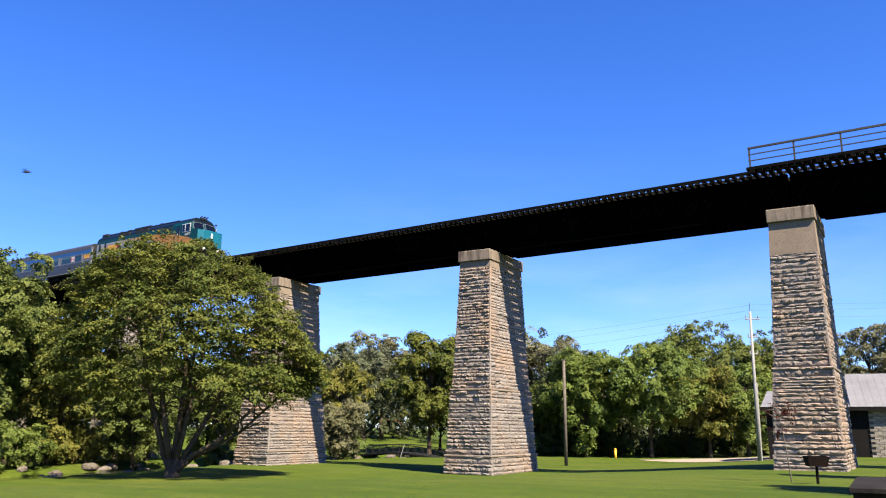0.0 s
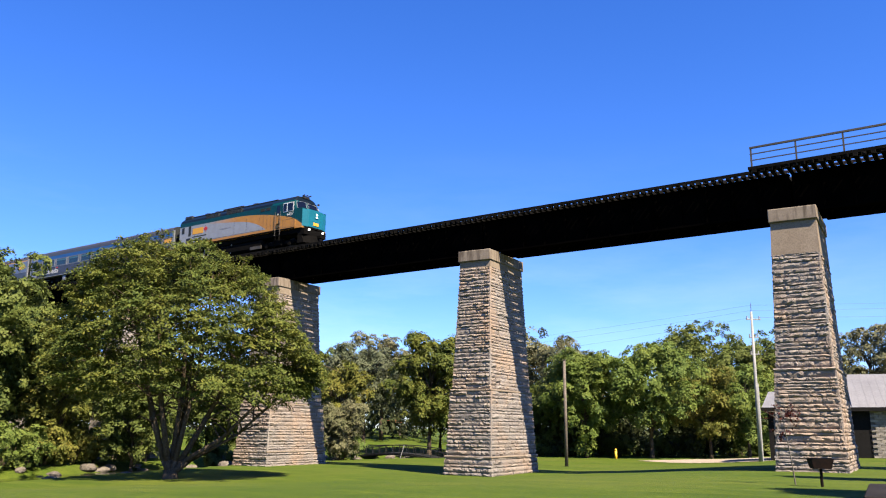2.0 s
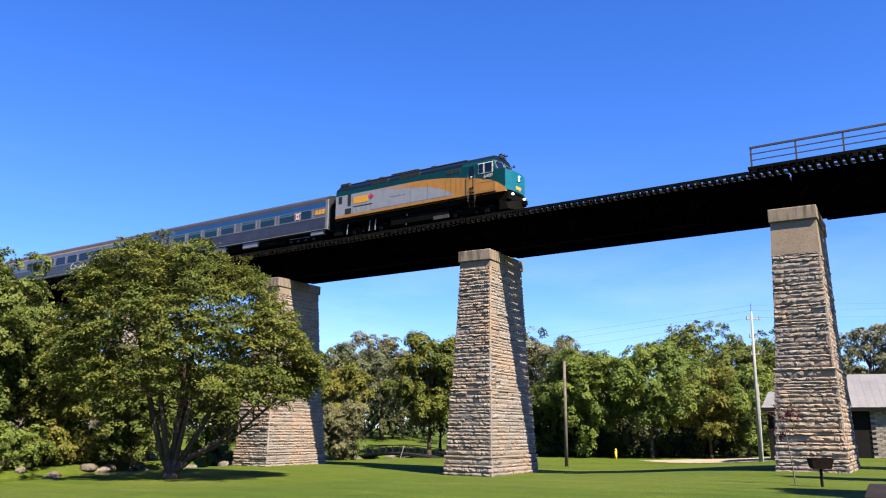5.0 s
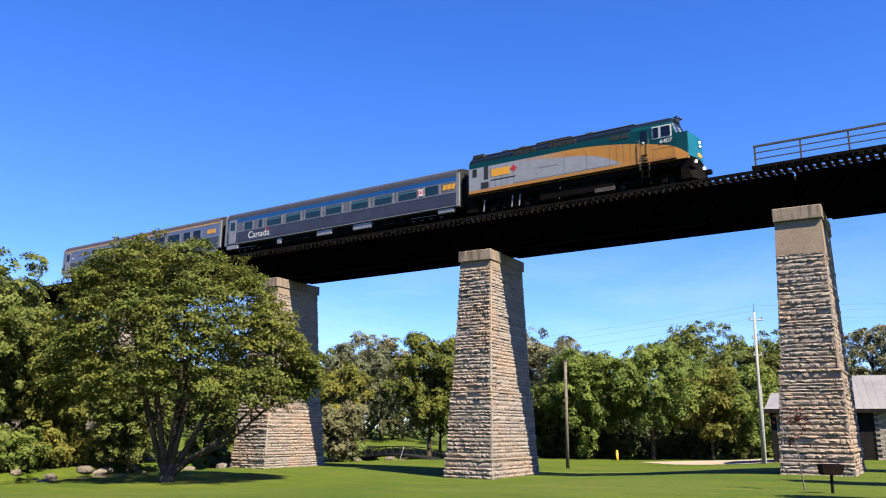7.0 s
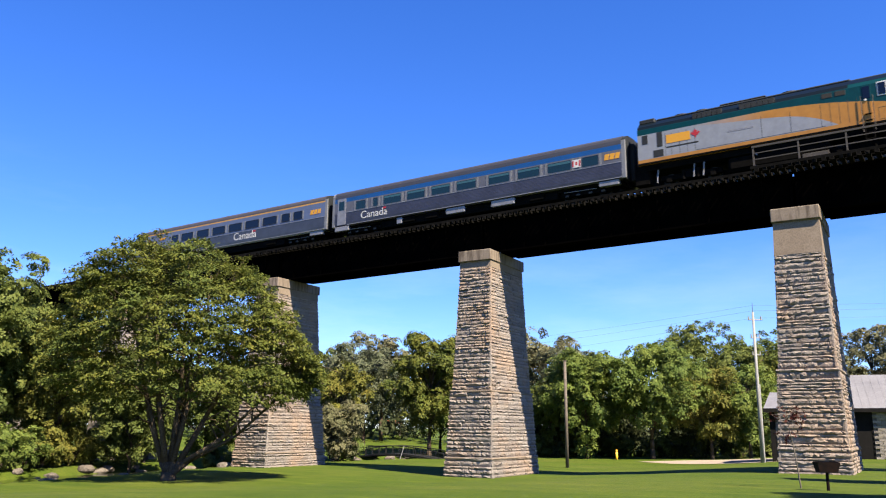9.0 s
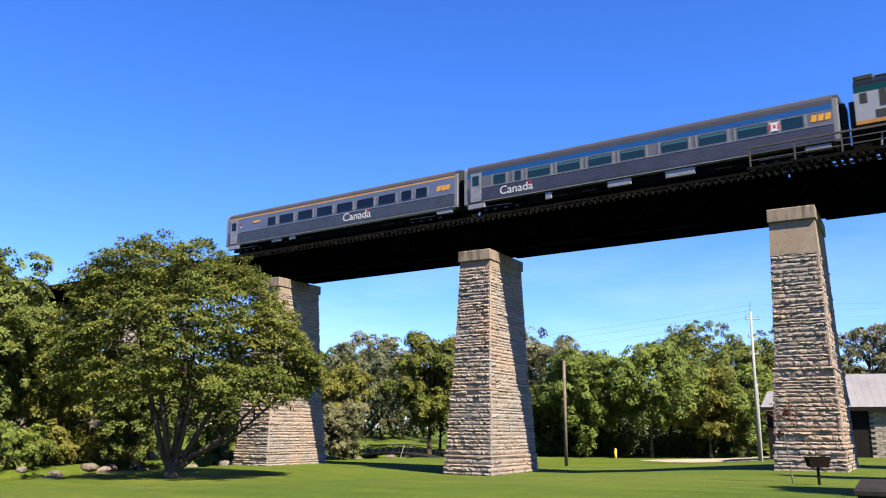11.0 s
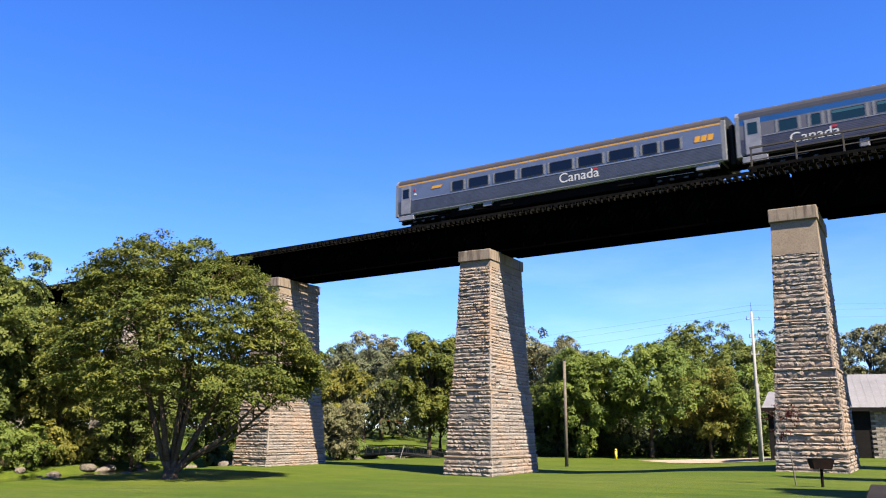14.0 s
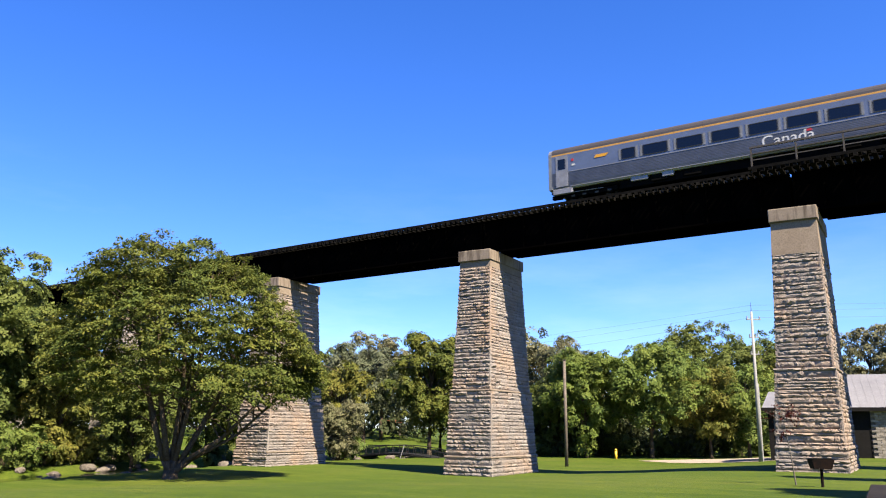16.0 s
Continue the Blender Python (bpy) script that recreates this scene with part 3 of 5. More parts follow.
def rounded(x0, x1, z0, z1, r=0.07):
    pts = []
    for cx, cz, a0 in ((x1 - r, z1 - r, 0), (x0 + r, z1 - r, 90), (x0 + r, z0 + r, 180), (x1 - r, z0 + r, 270)):
        for k in range(3):
            a = radians(a0 + 45 * k)
            pts.append((cx + r * math.cos(a), cz + r * math.sin(a)))
    return pts


def window_part(parent, x0, x1, z0, z1, side, glass, frame_mat):
    """A flush coach window: a frame rim proud of the wall and the pane inside it. side: -1 near, +1 far."""
    y = side * 1.525
    bm = bmesh.new()
    outer, inner = rounded(x0 - 0.05, x1 + 0.05, z0 - 0.05, z1 + 0.05, 0.1), rounded(x0, x1, z0, z1)
    for yy0, yy1 in ((y - side * 0.02, y + side * 0.018),):
        vo = [bm.verts.new((u, yy1, v)) for u, v in outer]
        vi = [bm.verts.new((u, yy1, v)) for u, v in inner]
        vb = [bm.verts.new((u, yy0, v)) for u, v in outer]
        vc = [bm.verts.new((u, yy0, v)) for u, v in inner]
        n = len(vo)
        for i in range(n):
            k = (i + 1) % n
            bm.faces.new((vo[i], vo[k], vi[k], vi[i]))
            bm.faces.new((vo[i], vb[i], vb[k], vo[k]))
            bm.faces.new((vi[i], vi[k], vc[k], vc[i]))
    bmesh.ops.recalc_face_normals(bm, faces=bm.faces)
    w = part("window", bm, frame_mat, parent)
    bm = bmesh.new()
    prism(bm, inner, min(y - side * 0.02, y + side * 0.006), max(y - side * 0.02, y + side * 0.006), "y")
    part("pane", bm, glass, w)
    if glass == M_GLASS1 and x1 - x0 > 1.3:
        part("blind", boxes((x0 + 0.04, x1 - 0.04, min(y, y + side * 0.011), max(y, y + side * 0.011), z1 - 0.19, z1 - 0.03)), M_BLIND, w)


WHEELSETS = []


def bogie(parent, x, wheelbase, name="bogie"):
    bm = boxes((x - wheelbase / 2 - 0.55, x + wheelbase / 2 + 0.55, -1.12, -0.95, 0.42, 0.78), (x - wheelbase / 2 - 0.55, x + wheelbase / 2 + 0.55, 0.95, 1.12, 0.42, 0.78),
               (x - 0.35, x + 0.35, -1.2, 1.2, 0.4, 0.95), bevel=0.05)
    for sy in (-1.15, 1.15):
        for dx in (-wheelbase / 2, wheelbase / 2):
            box(bm, x + dx - 0.17, x + dx + 0.17, sy - 0.12, sy + 0.12, 0.28, 0.66, 0.03)
        for dx in (-0.45, 0.45):
            tube(bm, (x + dx, sy, 0.35), (x + dx, sy, 0.95), 0.13, 0.13, 8)
    b = part(name, bm, M_UNDER, parent)
    part("brake_rigging", boxes((x - wheelbase / 2 - 0.9, x + wheelbase / 2 + 0.9, -0.62, 0.62, 0.16, 0.7), bevel=0.04), M_UNDER, b)
    for dx in (-wheelbase / 2, wheelbase / 2):
        bm = bmesh.new()
        for sy in (-0.75, 0.75):
            s = 1 if sy > 0 else -1
            tube(bm, (0, sy - 0.065, 0), (0, sy + 0.065, 0), 0.46, 0.46, 24)
            tube(bm, (0, sy - s * 0.09, 0), (0, sy - s * 0.06, 0), 0.49, 0.49, 24)
            for k in range(6):
                a = k * math.pi / 3
                tube(bm, (0.3 * math.cos(a), sy + s * 0.06, 0.3 * math.sin(a)), (0.3 * math.cos(a), sy + s * 0.075, 0.3 * math.sin(a)), 0.05, 0.05, 6)
        tube(bm, (0, -1.05, 0), (0, 1.05, 0), 0.09, 0.09, 10)
        w = part("wheelset", bm, M_WHEEL, b)
        w.location = (x + dx, 0, 0.46)
        WHEELSETS.append((w, x + dx))
    return b


def coach_section():
    """Half of the cross-section (y, z), from the sill up round the roof, mirrored."""
    pts = [(1.40, 0.98), (1.50, 1.08), (1.52, 1.3), (1.52, 3.42), (1.505, 3.62), (1.45, 3.78), (1.30, 3.92), (1.05, 4.02), (0.7, 4.09), (0.3, 4.12)]
    return [(-y, z) for y, z in pts] + [(y, z) for y, z in pts[::-1]]


def coach(name, label, paint, windows, glass, frame_mat, wz, mark_x, mark_z, logo_x, logo_z, boxes_under):
    root = thing(name, pose(0, TRACK_Y, RAIL_Z), label, "railway coach", "coaches of the train")
    L = 25.3
    bm = bmesh.new()
    prism(bm, coach_section(), 0.25, L - 0.25, "x")
    body = part("body", bm, paint, root)
    # vestibule ends, a little narrower, with dark diaphragm between the cars
    for x0, x1, xd in ((0.0, 0.26, -0.28), (L - 0.26, L, L)):
        bm = bmesh.new()
        prism(bm, [(y * 0.985, z if z < 1.5 else z - 0.03) for y, z in coach_section()], x0, x1, "x")
        part("end_wall", bm, M_SILVER if x0 == 0.0 else M_DARKROOF, root)
        for y0, y1 in ((-1.5, -1.22), (1.22, 1.5)):
            part("corner_post", boxes((x0 - 0.02, x1 + 0.03, y0 * 1.012, y1 * 1.012 if y1 > 0 else y0 + 0.09, 1.0, 3.6), bevel=0.03), M_POST, root, "pale weathered corner post")
        part("diaphragm", boxes((xd, xd + 0.29, -0.62, 0.62, 0.95, 3.55), bevel=0.05), M_BLACK, root, "black rubber gangway diaphragm")
    # roof seams
    for k in range(13):
        x = 1.2 + k * 1.9
        bm = bmesh.new()
        prism(bm, [(y * 1.004, z * 1.002) for y, z in coach_section() if z > 3.4], x, x + 0.04, "x")
        part("roof_seam", bm, paint, root)
    for x in (2.3, 7.5, 17.8, 22.8, 23.6):
        part("roof_vent", boxes((x - 0.14, x + 0.14, -0.75, -0.45, 3.9, 4.16), bevel=0.03), M_SILVER, root)
    # doors at one end, both sides
    for side in (-1, 1):
        y = side * 1.525
        d = part("door", boxes((0.55, 1.45, min(y, y + side * 0.02), max(y, y + side * 0.02), 1.12, 3.3), bevel=0.006), M_SILVER, root, "brushed steel vestibule door")
        part("pane", boxes((0.72, 1.28, min(y, y + side * 0.03), max(y, y + side * 0.03), 2.35, 3.08)), glass, d)
        part("door_sill", boxes((0.3, 1.75, min(y, y - side * 0.3), max(y, y - side * 0.3), 0.62, 1.0), bevel=0.03), M_SILVER, root)
        for a, b in windows:
            for u0, u1 in ((a - 0.2, a - 0.06), (b + 0.06, b + 0.2)):
                part("window_post", boxes((u0, u1, min(y - side * 0.02, y + side * 0.014), max(y - side * 0.02, y + side * 0.014), wz[0] - 0.06, wz[1] + 0.08)), M_POST, root)
            window_part(root, a, b, wz[0], wz[1], side, glass, frame_mat)
        part("belt_rail", boxes((1.6, L - 0.3, min(y - side * 0.02, y + side * 0.012), max(y - side * 0.02, y + side * 0.012), 2.1, 2.15)), M_SILVER, root)
        part("sill_rail", boxes((1.6, L - 0.3, min(y - side * 0.02, y + side * 0.012), max(y - side * 0.02, y + side * 0.012), 1.06, 1.11)), M_SILVER, root)
    text_part("wordmark", "Canada", root, mark_x[0], mark_x[1], -1.53, mark_z, M_WHITE, "white serif word Canada on the side")
    fx = mark_x[1] - 0.28
    part("flag", boxes((fx - 0.14, fx + 0.14, -1.536, -1.52, mark_z + 0.5, mark_z + 0.63)), M_RED, root, "small red flag mark")
    # sloped emblem in three strokes
    bm = bmesh.new()
    w = (logo_x[1] - logo_x[0]) / 3.6
    for k in range(3):
        a = logo_x[0] + k * w * 1.22
        prism(bm, [(a, logo_z[0]), (a + w * 0.95, logo_z[0]), (a + w * 1.2, logo_z[1]), (a + w * 0.2, logo_z[1])], -1.536, -1.52, "y")
    part("emblem", bm, M_GOLD, root, "yellow slanted emblem bars")
    # underframe
    bm = boxes((0.4, L - 0.4, -1.2, 1.2, 0.8, 1.0), (5.0, L - 5.0, -1.3, 1.3, 0.36, 0.85), (5.0, L - 5.0, -0.7, 0.7, 0.16, 0.4), bevel=0.03)
    part("underframe", bm, M_UNDER, root)
    for a, b, z0, z1 in boxes_under:
        part("equipment_box", boxes((a, b, -1.46, -0.9, z0, z1), bevel=0.04), M_SILVER, root, "silver equipment box under the floor")
    part("end_step", boxes((L - 1.9, L - 0.5, -1.48, -1.1, 0.66, 1.0), bevel=0.03), M_SILVER, root, "pale step box by the end door")
    for x in (3.0, 22.3):
        for dx in (-1.3, -0.5, 0.4, 1.3):
            part("axle_box_cover", boxes((x + dx - 0.13, x + dx + 0.13, -1.31, -1.25, 0.38, 0.52), bevel=0.02), M_HANDRAIL, root)
        bm = bmesh.new()
        tube(bm, (x - 1.5, -1.33, 0.7), (x + 0.9, -1.33, 0.66), 0.022, 0.022, 6)
        part("brake_rod", bm, M_SILVER, root)
    for a in (7.2, 9.3, 18.2):
        part("equipment_box", boxes((a, a + 1.1, -1.42, -0.8, 0.5, 0.92), bevel=0.04), M_UNDER, root)
    for x in (3.0, 22.3):
        bogie(root, x, 2.6)
    for a, b in ((-0.45, 0.3), (L - 0.3, L + 0.45)):
        part("coupler", boxes((a, b, -0.14, 0.14, 0.72, 1.0), bevel=0.03), M_UNDER, root)
    return root


CAR2_WINDOWS = ((5.34, 6.23), (6.8, 8.37), (9.02, 10.59), (11.21, 12.83), (13.42, 15.02), (15.59, 17.22), (17.8, 19.42), (20.1, 20.98), (21.51, 22.45))
CAR1_WINDOWS = ((2.5, 3.5), (4.27, 4.76), (5.33, 7.05), (7.63, 9.3), (9.93, 11.6), (12.2, 13.88), (14.96, 16.68), (17.35, 19.06), (19.7, 21.45), (22.25, 23.45))
last_coach = coach("railway_coach", "steel coach with pale blue window band and dark roof", M_CAR2, CAR2_WINDOWS, M_GLASS2, M_DARKROOF,
                   (2.32, 2.95), (14.1, 17.0), 1.42, (23.4, 24.6), (2.48, 2.86), ((5.84, 7.0, 0.7, 1.0), (7.93, 8.67, 0.68, 1.02)))
first_coach = coach("railway_coach", "fluted stainless steel passenger coach with a blue band under the roof", M_CAR1, CAR1_WINDOWS, M_GLASS1, M_CAR1,
                    (2.2, 2.88), (3.05, 5.7), 1.38, (23.85, 24.95), (2.4, 2.8), ((11.2, 12.85, 0.54, 1.0), (15.1, 17.0, 0.52, 1.0), (6.6, 7.1, 0.45, 0.95)))
# extra marks
flag_plate = part("flag", boxes((21.56, 22.16, -1.55, -1.53, 2.28, 2.82)), M_WHITE, first_coach, "small white flag plate with red marks")
for fa, fb in ((21.57, 21.67), (21.79, 21.93), (22.05, 22.15)):
    part("red_bar", boxes((fa, fb, -1.556, -1.53, 2.34, 2.76) if fa != 21.79 else (fa, fb, -1.556, -1.53, 2.46, 2.66)), M_RED, flag_plate)
part("flag", boxes((0.98 + 0.75, 1.13 + 0.75, -1.54, -1.525, 2.82, 3.0)), M_RED, last_coach, "small red mark")
part("notice", boxes((1.75, 1.98, -1.54, -1.525, 2.5, 2.62)), M_WHITE, last_coach, "small white notice")
bm = bmesh.new()
prism(bm, [(3.4, 2.75), (4.2, 2.75), (4.45, 2.95), (3.5, 2.95)], -1.54, -1.525, "y")
part("emblem", bm, M_GOLD, last_coach, "small gold emblem bar")


def locomotive():
    root = thing("locomotive", pose(0, TRACK_Y, RAIL_Z), "teal, gold and grey diesel passenger locomotive with wide cab", "locomotive")
    sec = [(1.55, 1.6), (1.55, 3.95), (1.42, 4.22), (1.05, 4.56), (0.5, 4.68)]
    sec = [(-y, z) for y, z in sec] + [(y, z) for y, z in sec[::-1]]
    bm = bmesh.new()
    prism(bm, sec, 0.1, 14.75, "x")
    body = part("body", bm, M_LOCO, root)
    # cab front: roof brow falls to the windscreen, then the nose
    bm = bmesh.new()
    back = [bm.verts.new((14.75, y, z)) for y, z in sec]
    brow = [(-1.55, 15.42, 1.6), (-1.55, 15.42, 3.36), (-1.40, 15.12, 4.16), (-1.02, 15.04, 4.56), (-0.5, 15.06, 4.68)]
    front = [bm.verts.new((x, y, z)) for y, x, z in brow] + [bm.verts.new((x, -y, z)) for y, x, z in brow[::-1]]
    n = len(back)
    for i in range(n - 1):
        bm.faces.new((back[i], back[i + 1], front[i + 1], front[i]))
    bm.faces.new((back[n - 1], back[0], front[0], front[n - 1]))
    bm.faces.new(front)
    bmesh.ops.recalc_face_normals(bm, faces=bm.faces)
    part("cab", bm, M_LOCO, root)
    # windscreens, two sloped panes in a pale frame
    for s in (-1, 1):
        a = [Vector((15.40, s * 0.12, 3.44)), Vector((15.40, s * 1.38, 3.44)), Vector((15.14, s * 1.24, 4.12)), Vector((15.12, s * 0.12, 4.2))]
        nrm = Vector((0.93, 0, 0.37))
        bm = bmesh.new()
        for k, (grow, lift) in enumerate(((0.0, 0.03),)):
            f = [bm.verts.new(p + nrm * lift) for p in a]
            g = [bm.verts.new(p - nrm * 0.05) for p in a]
            bm.faces.new(f)
            for i in range(4):
                bm.faces.new((f[i], g[i], g[(i + 1) % 4], f[(i + 1) % 4]))
        bmesh.ops.recalc_face_normals(bm, faces=bm.faces)
        w = part("windscreen", bm, M_GLASS2, root, "sloped cab windscreen")
        bm = bmesh.new()
        for i in range(4):
            tube(bm, a[i] + nrm * 0.03, a[(i + 1) % 4] + nrm * 0.03, 0.018, 0.018, 6)
        part("window_frame", bm, M_POST, w)
    # nose: bevelled prow, its front in a brighter teal that holds the sunlight
    outline = [(15.4, -1.53), (16.14, -1.47), (16.34, -0.85), (16.4, 0.0), (16.34, 0.85), (16.14, 1.47), (15.4, 1.53)]
    bm = bmesh.new()
    prism(bm, outline[:2] + outline[-2:], 1.6, 3.34, "z")
    part("nose", bm, M_LOCO, root)
    bm = bmesh.new()
    prism(bm, outline[1:-1], 1.75, 3.33, "z")
    bmesh.ops.bevel(bm, geom=[e for e in bm.edges if all(v.co.z > 3.3 for v in e.verts)], offset=0.08, segments=2, affect="EDGES")
    part("nose_front", bm, M_TEAL_SUNLIT, root, "faceted teal nose with the sunlight in its colour")
    bm = bmesh.new()
    prism(bm, [(15.9, -1.46), (16.36, -0.84), (16.42, 0), (16.36, 0.84), (15.9, 1.46)], 1.6, 1.76, "z")
    part("anticlimber", bm, M_UNDER, root)
    part("headlight", boxes((16.36, 16.44, -0.2, 0.2, 2.55, 3.1), bevel=0.03), M_TEAL_SUNLIT, root, "headlight housing")
    part("nose_plate", boxes((16.22, 16.43, -0.32, 0.32, 1.9, 2.2), bevel=0.03), M_GOLD, root, "gold panel on the nose")
    for z in (2.68, 2.94):
        bm = bmesh.new()
        tube(bm, (16.42, 0, z), (16.47, 0, z), 0.085, 0.085, 12)
        part("headlight_lens", bm, M_LAMP, root)
    for s in (-1, 1):
        bm = bmesh.new()
        tube(bm, (16.25, s * 0.85, 1.47), (16.46, s * 0.85, 1.47), 0.085, 0.085, 12)
        part("ditch_light", bm, M_LAMP, root, "small round ditch light")
    # pilot plough and steps
    bm = bmesh.new()
    prism(bm, [(15.6, -1.4), (16.3, -1.35), (16.95, 0), (16.3, 1.35), (15.6, 1.4)], 0.3, 1.0, "z")
    for v in bm.verts:
        if v.co.z > 0.9:
            v.co.x -= 0.25 * (v.co.x > 15.7)
    part("pilot", bm, M_UNDER, root)
    part("buffer_beam", boxes((15.55, 16.35, -1.35, 1.35, 1.0, 1.6), bevel=0.04), M_UNDER, root)
    for a, b in ((16.3, 17.1), (-0.5, 0.2)):
        part("coupler", boxes((a, b, -0.14, 0.14, 0.75, 1.05), bevel=0.03), M_UNDER, root)
    for s in (-1, 1):
        y = s * 1.55
        o = s * 0.02
        def slab(name, x0, x1, z0, z1, mat, label="", out=0.02):
            return part(name, boxes((x0, x1, min(y - s * 0.03, y + s * out), max(y - s * 0.03, y + s * out), z0, z1), bevel=0.008), mat, root, label)
        # cab side windows with white frames
        for a, b in ((13.98, 14.36), (14.5, 15.1)):
            w = slab("cab_window", a - 0.06, b + 0.06, 3.16, 3.98, M_WHITE, "white framed cab window")
            part("pane", boxes((a, b, min(y, y + s * 0.035), max(y, y + s * 0.035), 3.23, 3.91)), M_GLASS2, w)
        d = slab("cab_door", 13.14, 13.62, 1.9, 3.96, M_LOCO, out=0.012)
        part("pane", boxes((13.2, 13.56, min(y, y + s * 0.03), max(y, y + s * 0.03), 3.15, 3.85)), M_GLASS2, d)
        for xx in (13.08, 13.68):
            bm = bmesh.new()
            tube(bm, (xx, y + s * 0.09, 1.2), (xx, y + s * 0.09, 3.3), 0.022, 0.022, 6)
            part("grab_rail", bm, M_HANDRAIL, root)
        for k in range(5):
            slab("ladder_step", 13.2, 13.56, 0.75 + 0.36 * k, 0.8 + 0.36 * k, M_UNDER, out=0.1)
        for xx in (13.16, 13.6):
            slab("ladder_stile", xx - 0.025, xx + 0.025, 0.7, 1.7, M_UNDER, out=0.09)
        # recessed dark louvres under the roof edge, door outlines, rear grilles
        for a, b in ((6.55, 8.6), (3.7, 5.5)):
            bm = bmesh.new()
            for k in range(6):
                u = a + (b - a) * k / 6
                box(bm, u, u + (b - a) / 6 - 0.03, min(s * 1.28, s * 1.53), max(s * 1.28, s * 1.53), 4.02, 4.36)
            part("radiator_louvre", bm, M_DARKROOF, root, "dark radiator louvre")
        for a, b in ((11.1, 11.65), (11.8, 12.35)):
            slab("side_louvre", a, b, 3.62, 3.9, M_BLACK, out=0.015)
        for xx in (1.92, 2.32, 2.82, 3.3, 3.79, 7.74, 9.36, 11.0, 11.49, 11.96, 12.42, 12.88):
            slab("panel_seam", xx - 0.012, xx + 0.012, 1.95, 3.45 if xx < 7 else 3.3, M_DARKROOF, out=0.006)
        slab("panel_seam", 3.8, 11.2, 1.965, 1.99, M_DARKROOF, out=0.006)
        slab("panel_seam", 13.9, 15.25, 2.48, 2.505, M_DARKROOF, out=0.006)
        slab("panel_seam", 13.9, 15.25, 1.8, 1.82, M_DARKROOF, out=0.006)
        for xx in (13.9, 15.25):
            slab("panel_seam", xx - 0.012, xx + 0.012, 1.8, 2.5, M_DARKROOF, out=0.006)
        slab("rear_door_window", 0.4, 0.78, 2.95, 3.55, M_DARKROOF, out=0.012)
        slab("rear_grille", 1.38, 1.74, 2.63, 3.6, M_DARKROOF, out=0.012)
        slab("rear_grille", 1.12, 1.78, 1.98, 2.44, M_DARKROOF, out=0.012)
        slab("marker_lamp", 13.26, 13.36, 3.0, 3.12, M_WHITE, out=0.05)
        slab("sill_stripe", 0.1, 15.4, 1.6, 1.72, M_UNDER, out=0.012)
        bm = bmesh.new()
        prism(bm, [(1.99, 2.74), (3.5, 2.74), (3.5, 3.3), (1.99, 3.3)], min(y, y + s * 0.012), max(y, y + s * 0.012), "y")
        part("emblem", bm, M_GOLD, root, "yellow slanted emblem bar")
        bm = bmesh.new()
        star = []
        half = [(0.0, 0.3), (0.06, 0.19), (0.12, 0.22), (0.1, 0.06), (0.2, 0.14), (0.29, 0.06), (0.25, 0.0), (0.13, -0.12), (0.03, -0.13), (0.02, -0.27)]
        for u, w in half + [(-u, w) for u, w in half[:0:-1]]:
            star.append((3.83 + u, 3.06 + w))
        prism(bm, star, min(y, y + s * 0.012), max(y, y + s * 0.012), "y")
        part("leaf_mark", bm, M_RED, root, "red leaf shaped mark")
        slab("bar_lettering", 1.97, 4.0, 2.44, 2.54, M_DARKROOF, "dark bar of small lettering", out=0.006)
        slab("bar_lettering", 5.76, 7.3, 2.7, 2.84, M_SILVER, "faded bar of lettering", out=0.006)
    text_part("unit_number", "6407", root, 14.42, 15.2, -1.585, 2.8, M_WHITE, "white painted unit number")
    # roof
    part("rear_hood", boxes((0.1, 1.15, -1.1, 1.1, 4.5, 4.82), bevel=0.06), M_DARKROOF, root, "dark box at the rear of the roof")
    part("roof_deck", boxes((1.2, 12.6, -0.95, 0.95, 4.6, 4.74), bevel=0.05), M_DARKROOF, root)
    part("dynamic_brake_hatch", boxes((5.2, 8.0, -0.85, 0.85, 4.74, 4.9), bevel=0.08), M_DARKROOF, root)
    for x in (2.6, 4.0, 9.2):
        bm = bmesh.new()
        tube(bm, (x, 0, 4.75), (x, 0, 4.95), 0.6, 0.56, 16)
        part("roof_fan", bm, M_DARKROOF, root)
    part("roof_step", boxes((12.4, 14.9, -0.75, 0.75, 4.6, 4.74), bevel=0.06), M_DARKROOF, root)
    bm = bmesh.new()
    box(bm, 15.0, 15.12, -0.4, 0.4, 4.6, 4.78)
    for k, y in enumerate((-0.32, 0.0, 0.3)):
        tube(bm, (14.95, y, 4.84), (15.22 + 0.06 * k, y, 4.86), 0.03, 0.07, 8)
    part("air_horn", bm, M_BLACK, root, "cluster of air horns over the cab")
    for s in (1,):
        bm = bmesh.new()
        tube(bm, (15.05, s * 1.2, 4.2), (15.3, s * 1.38, 4.32), 0.02, 0.02, 6)
        box(bm, 15.22, 15.34, s * 1.38 - 0.08, s * 1.38 + 0.08, 4.24, 4.4)
        part("mirror", bm, M_BLACK, root)
    # below the floor
    part("underframe", boxes((0.2, 15.6, -1.35, 1.35, 1.2, 1.6)), M_UNDER, root)
    part("fuel_tank", boxes((5.6, 11.3, -1.35, 1.35, 0.28, 1.2), bevel=0.18), M_UNDER, root)
    part("tank_plate", boxes((9.8, 11.2, -1.37, -1.3, 0.34, 0.62), bevel=0.01), M_HANDRAIL, root, "worn grey plate at the foot of the tank")
    for x in (3.5, 4.1, 7.2, 1.2):
        bm = bmesh.new()
        tube(bm, (x, -1.3, 0.35), (x + 0.1, -1.3, 1.3), 0.04, 0.04, 6)
        part("brake_pipe", bm, M_SILVER, root)
    part("end_steps", boxes((-0.25, 0.7, -1.3, 1.3, 0.35, 1.6), bevel=0.04), M_UNDER, root)
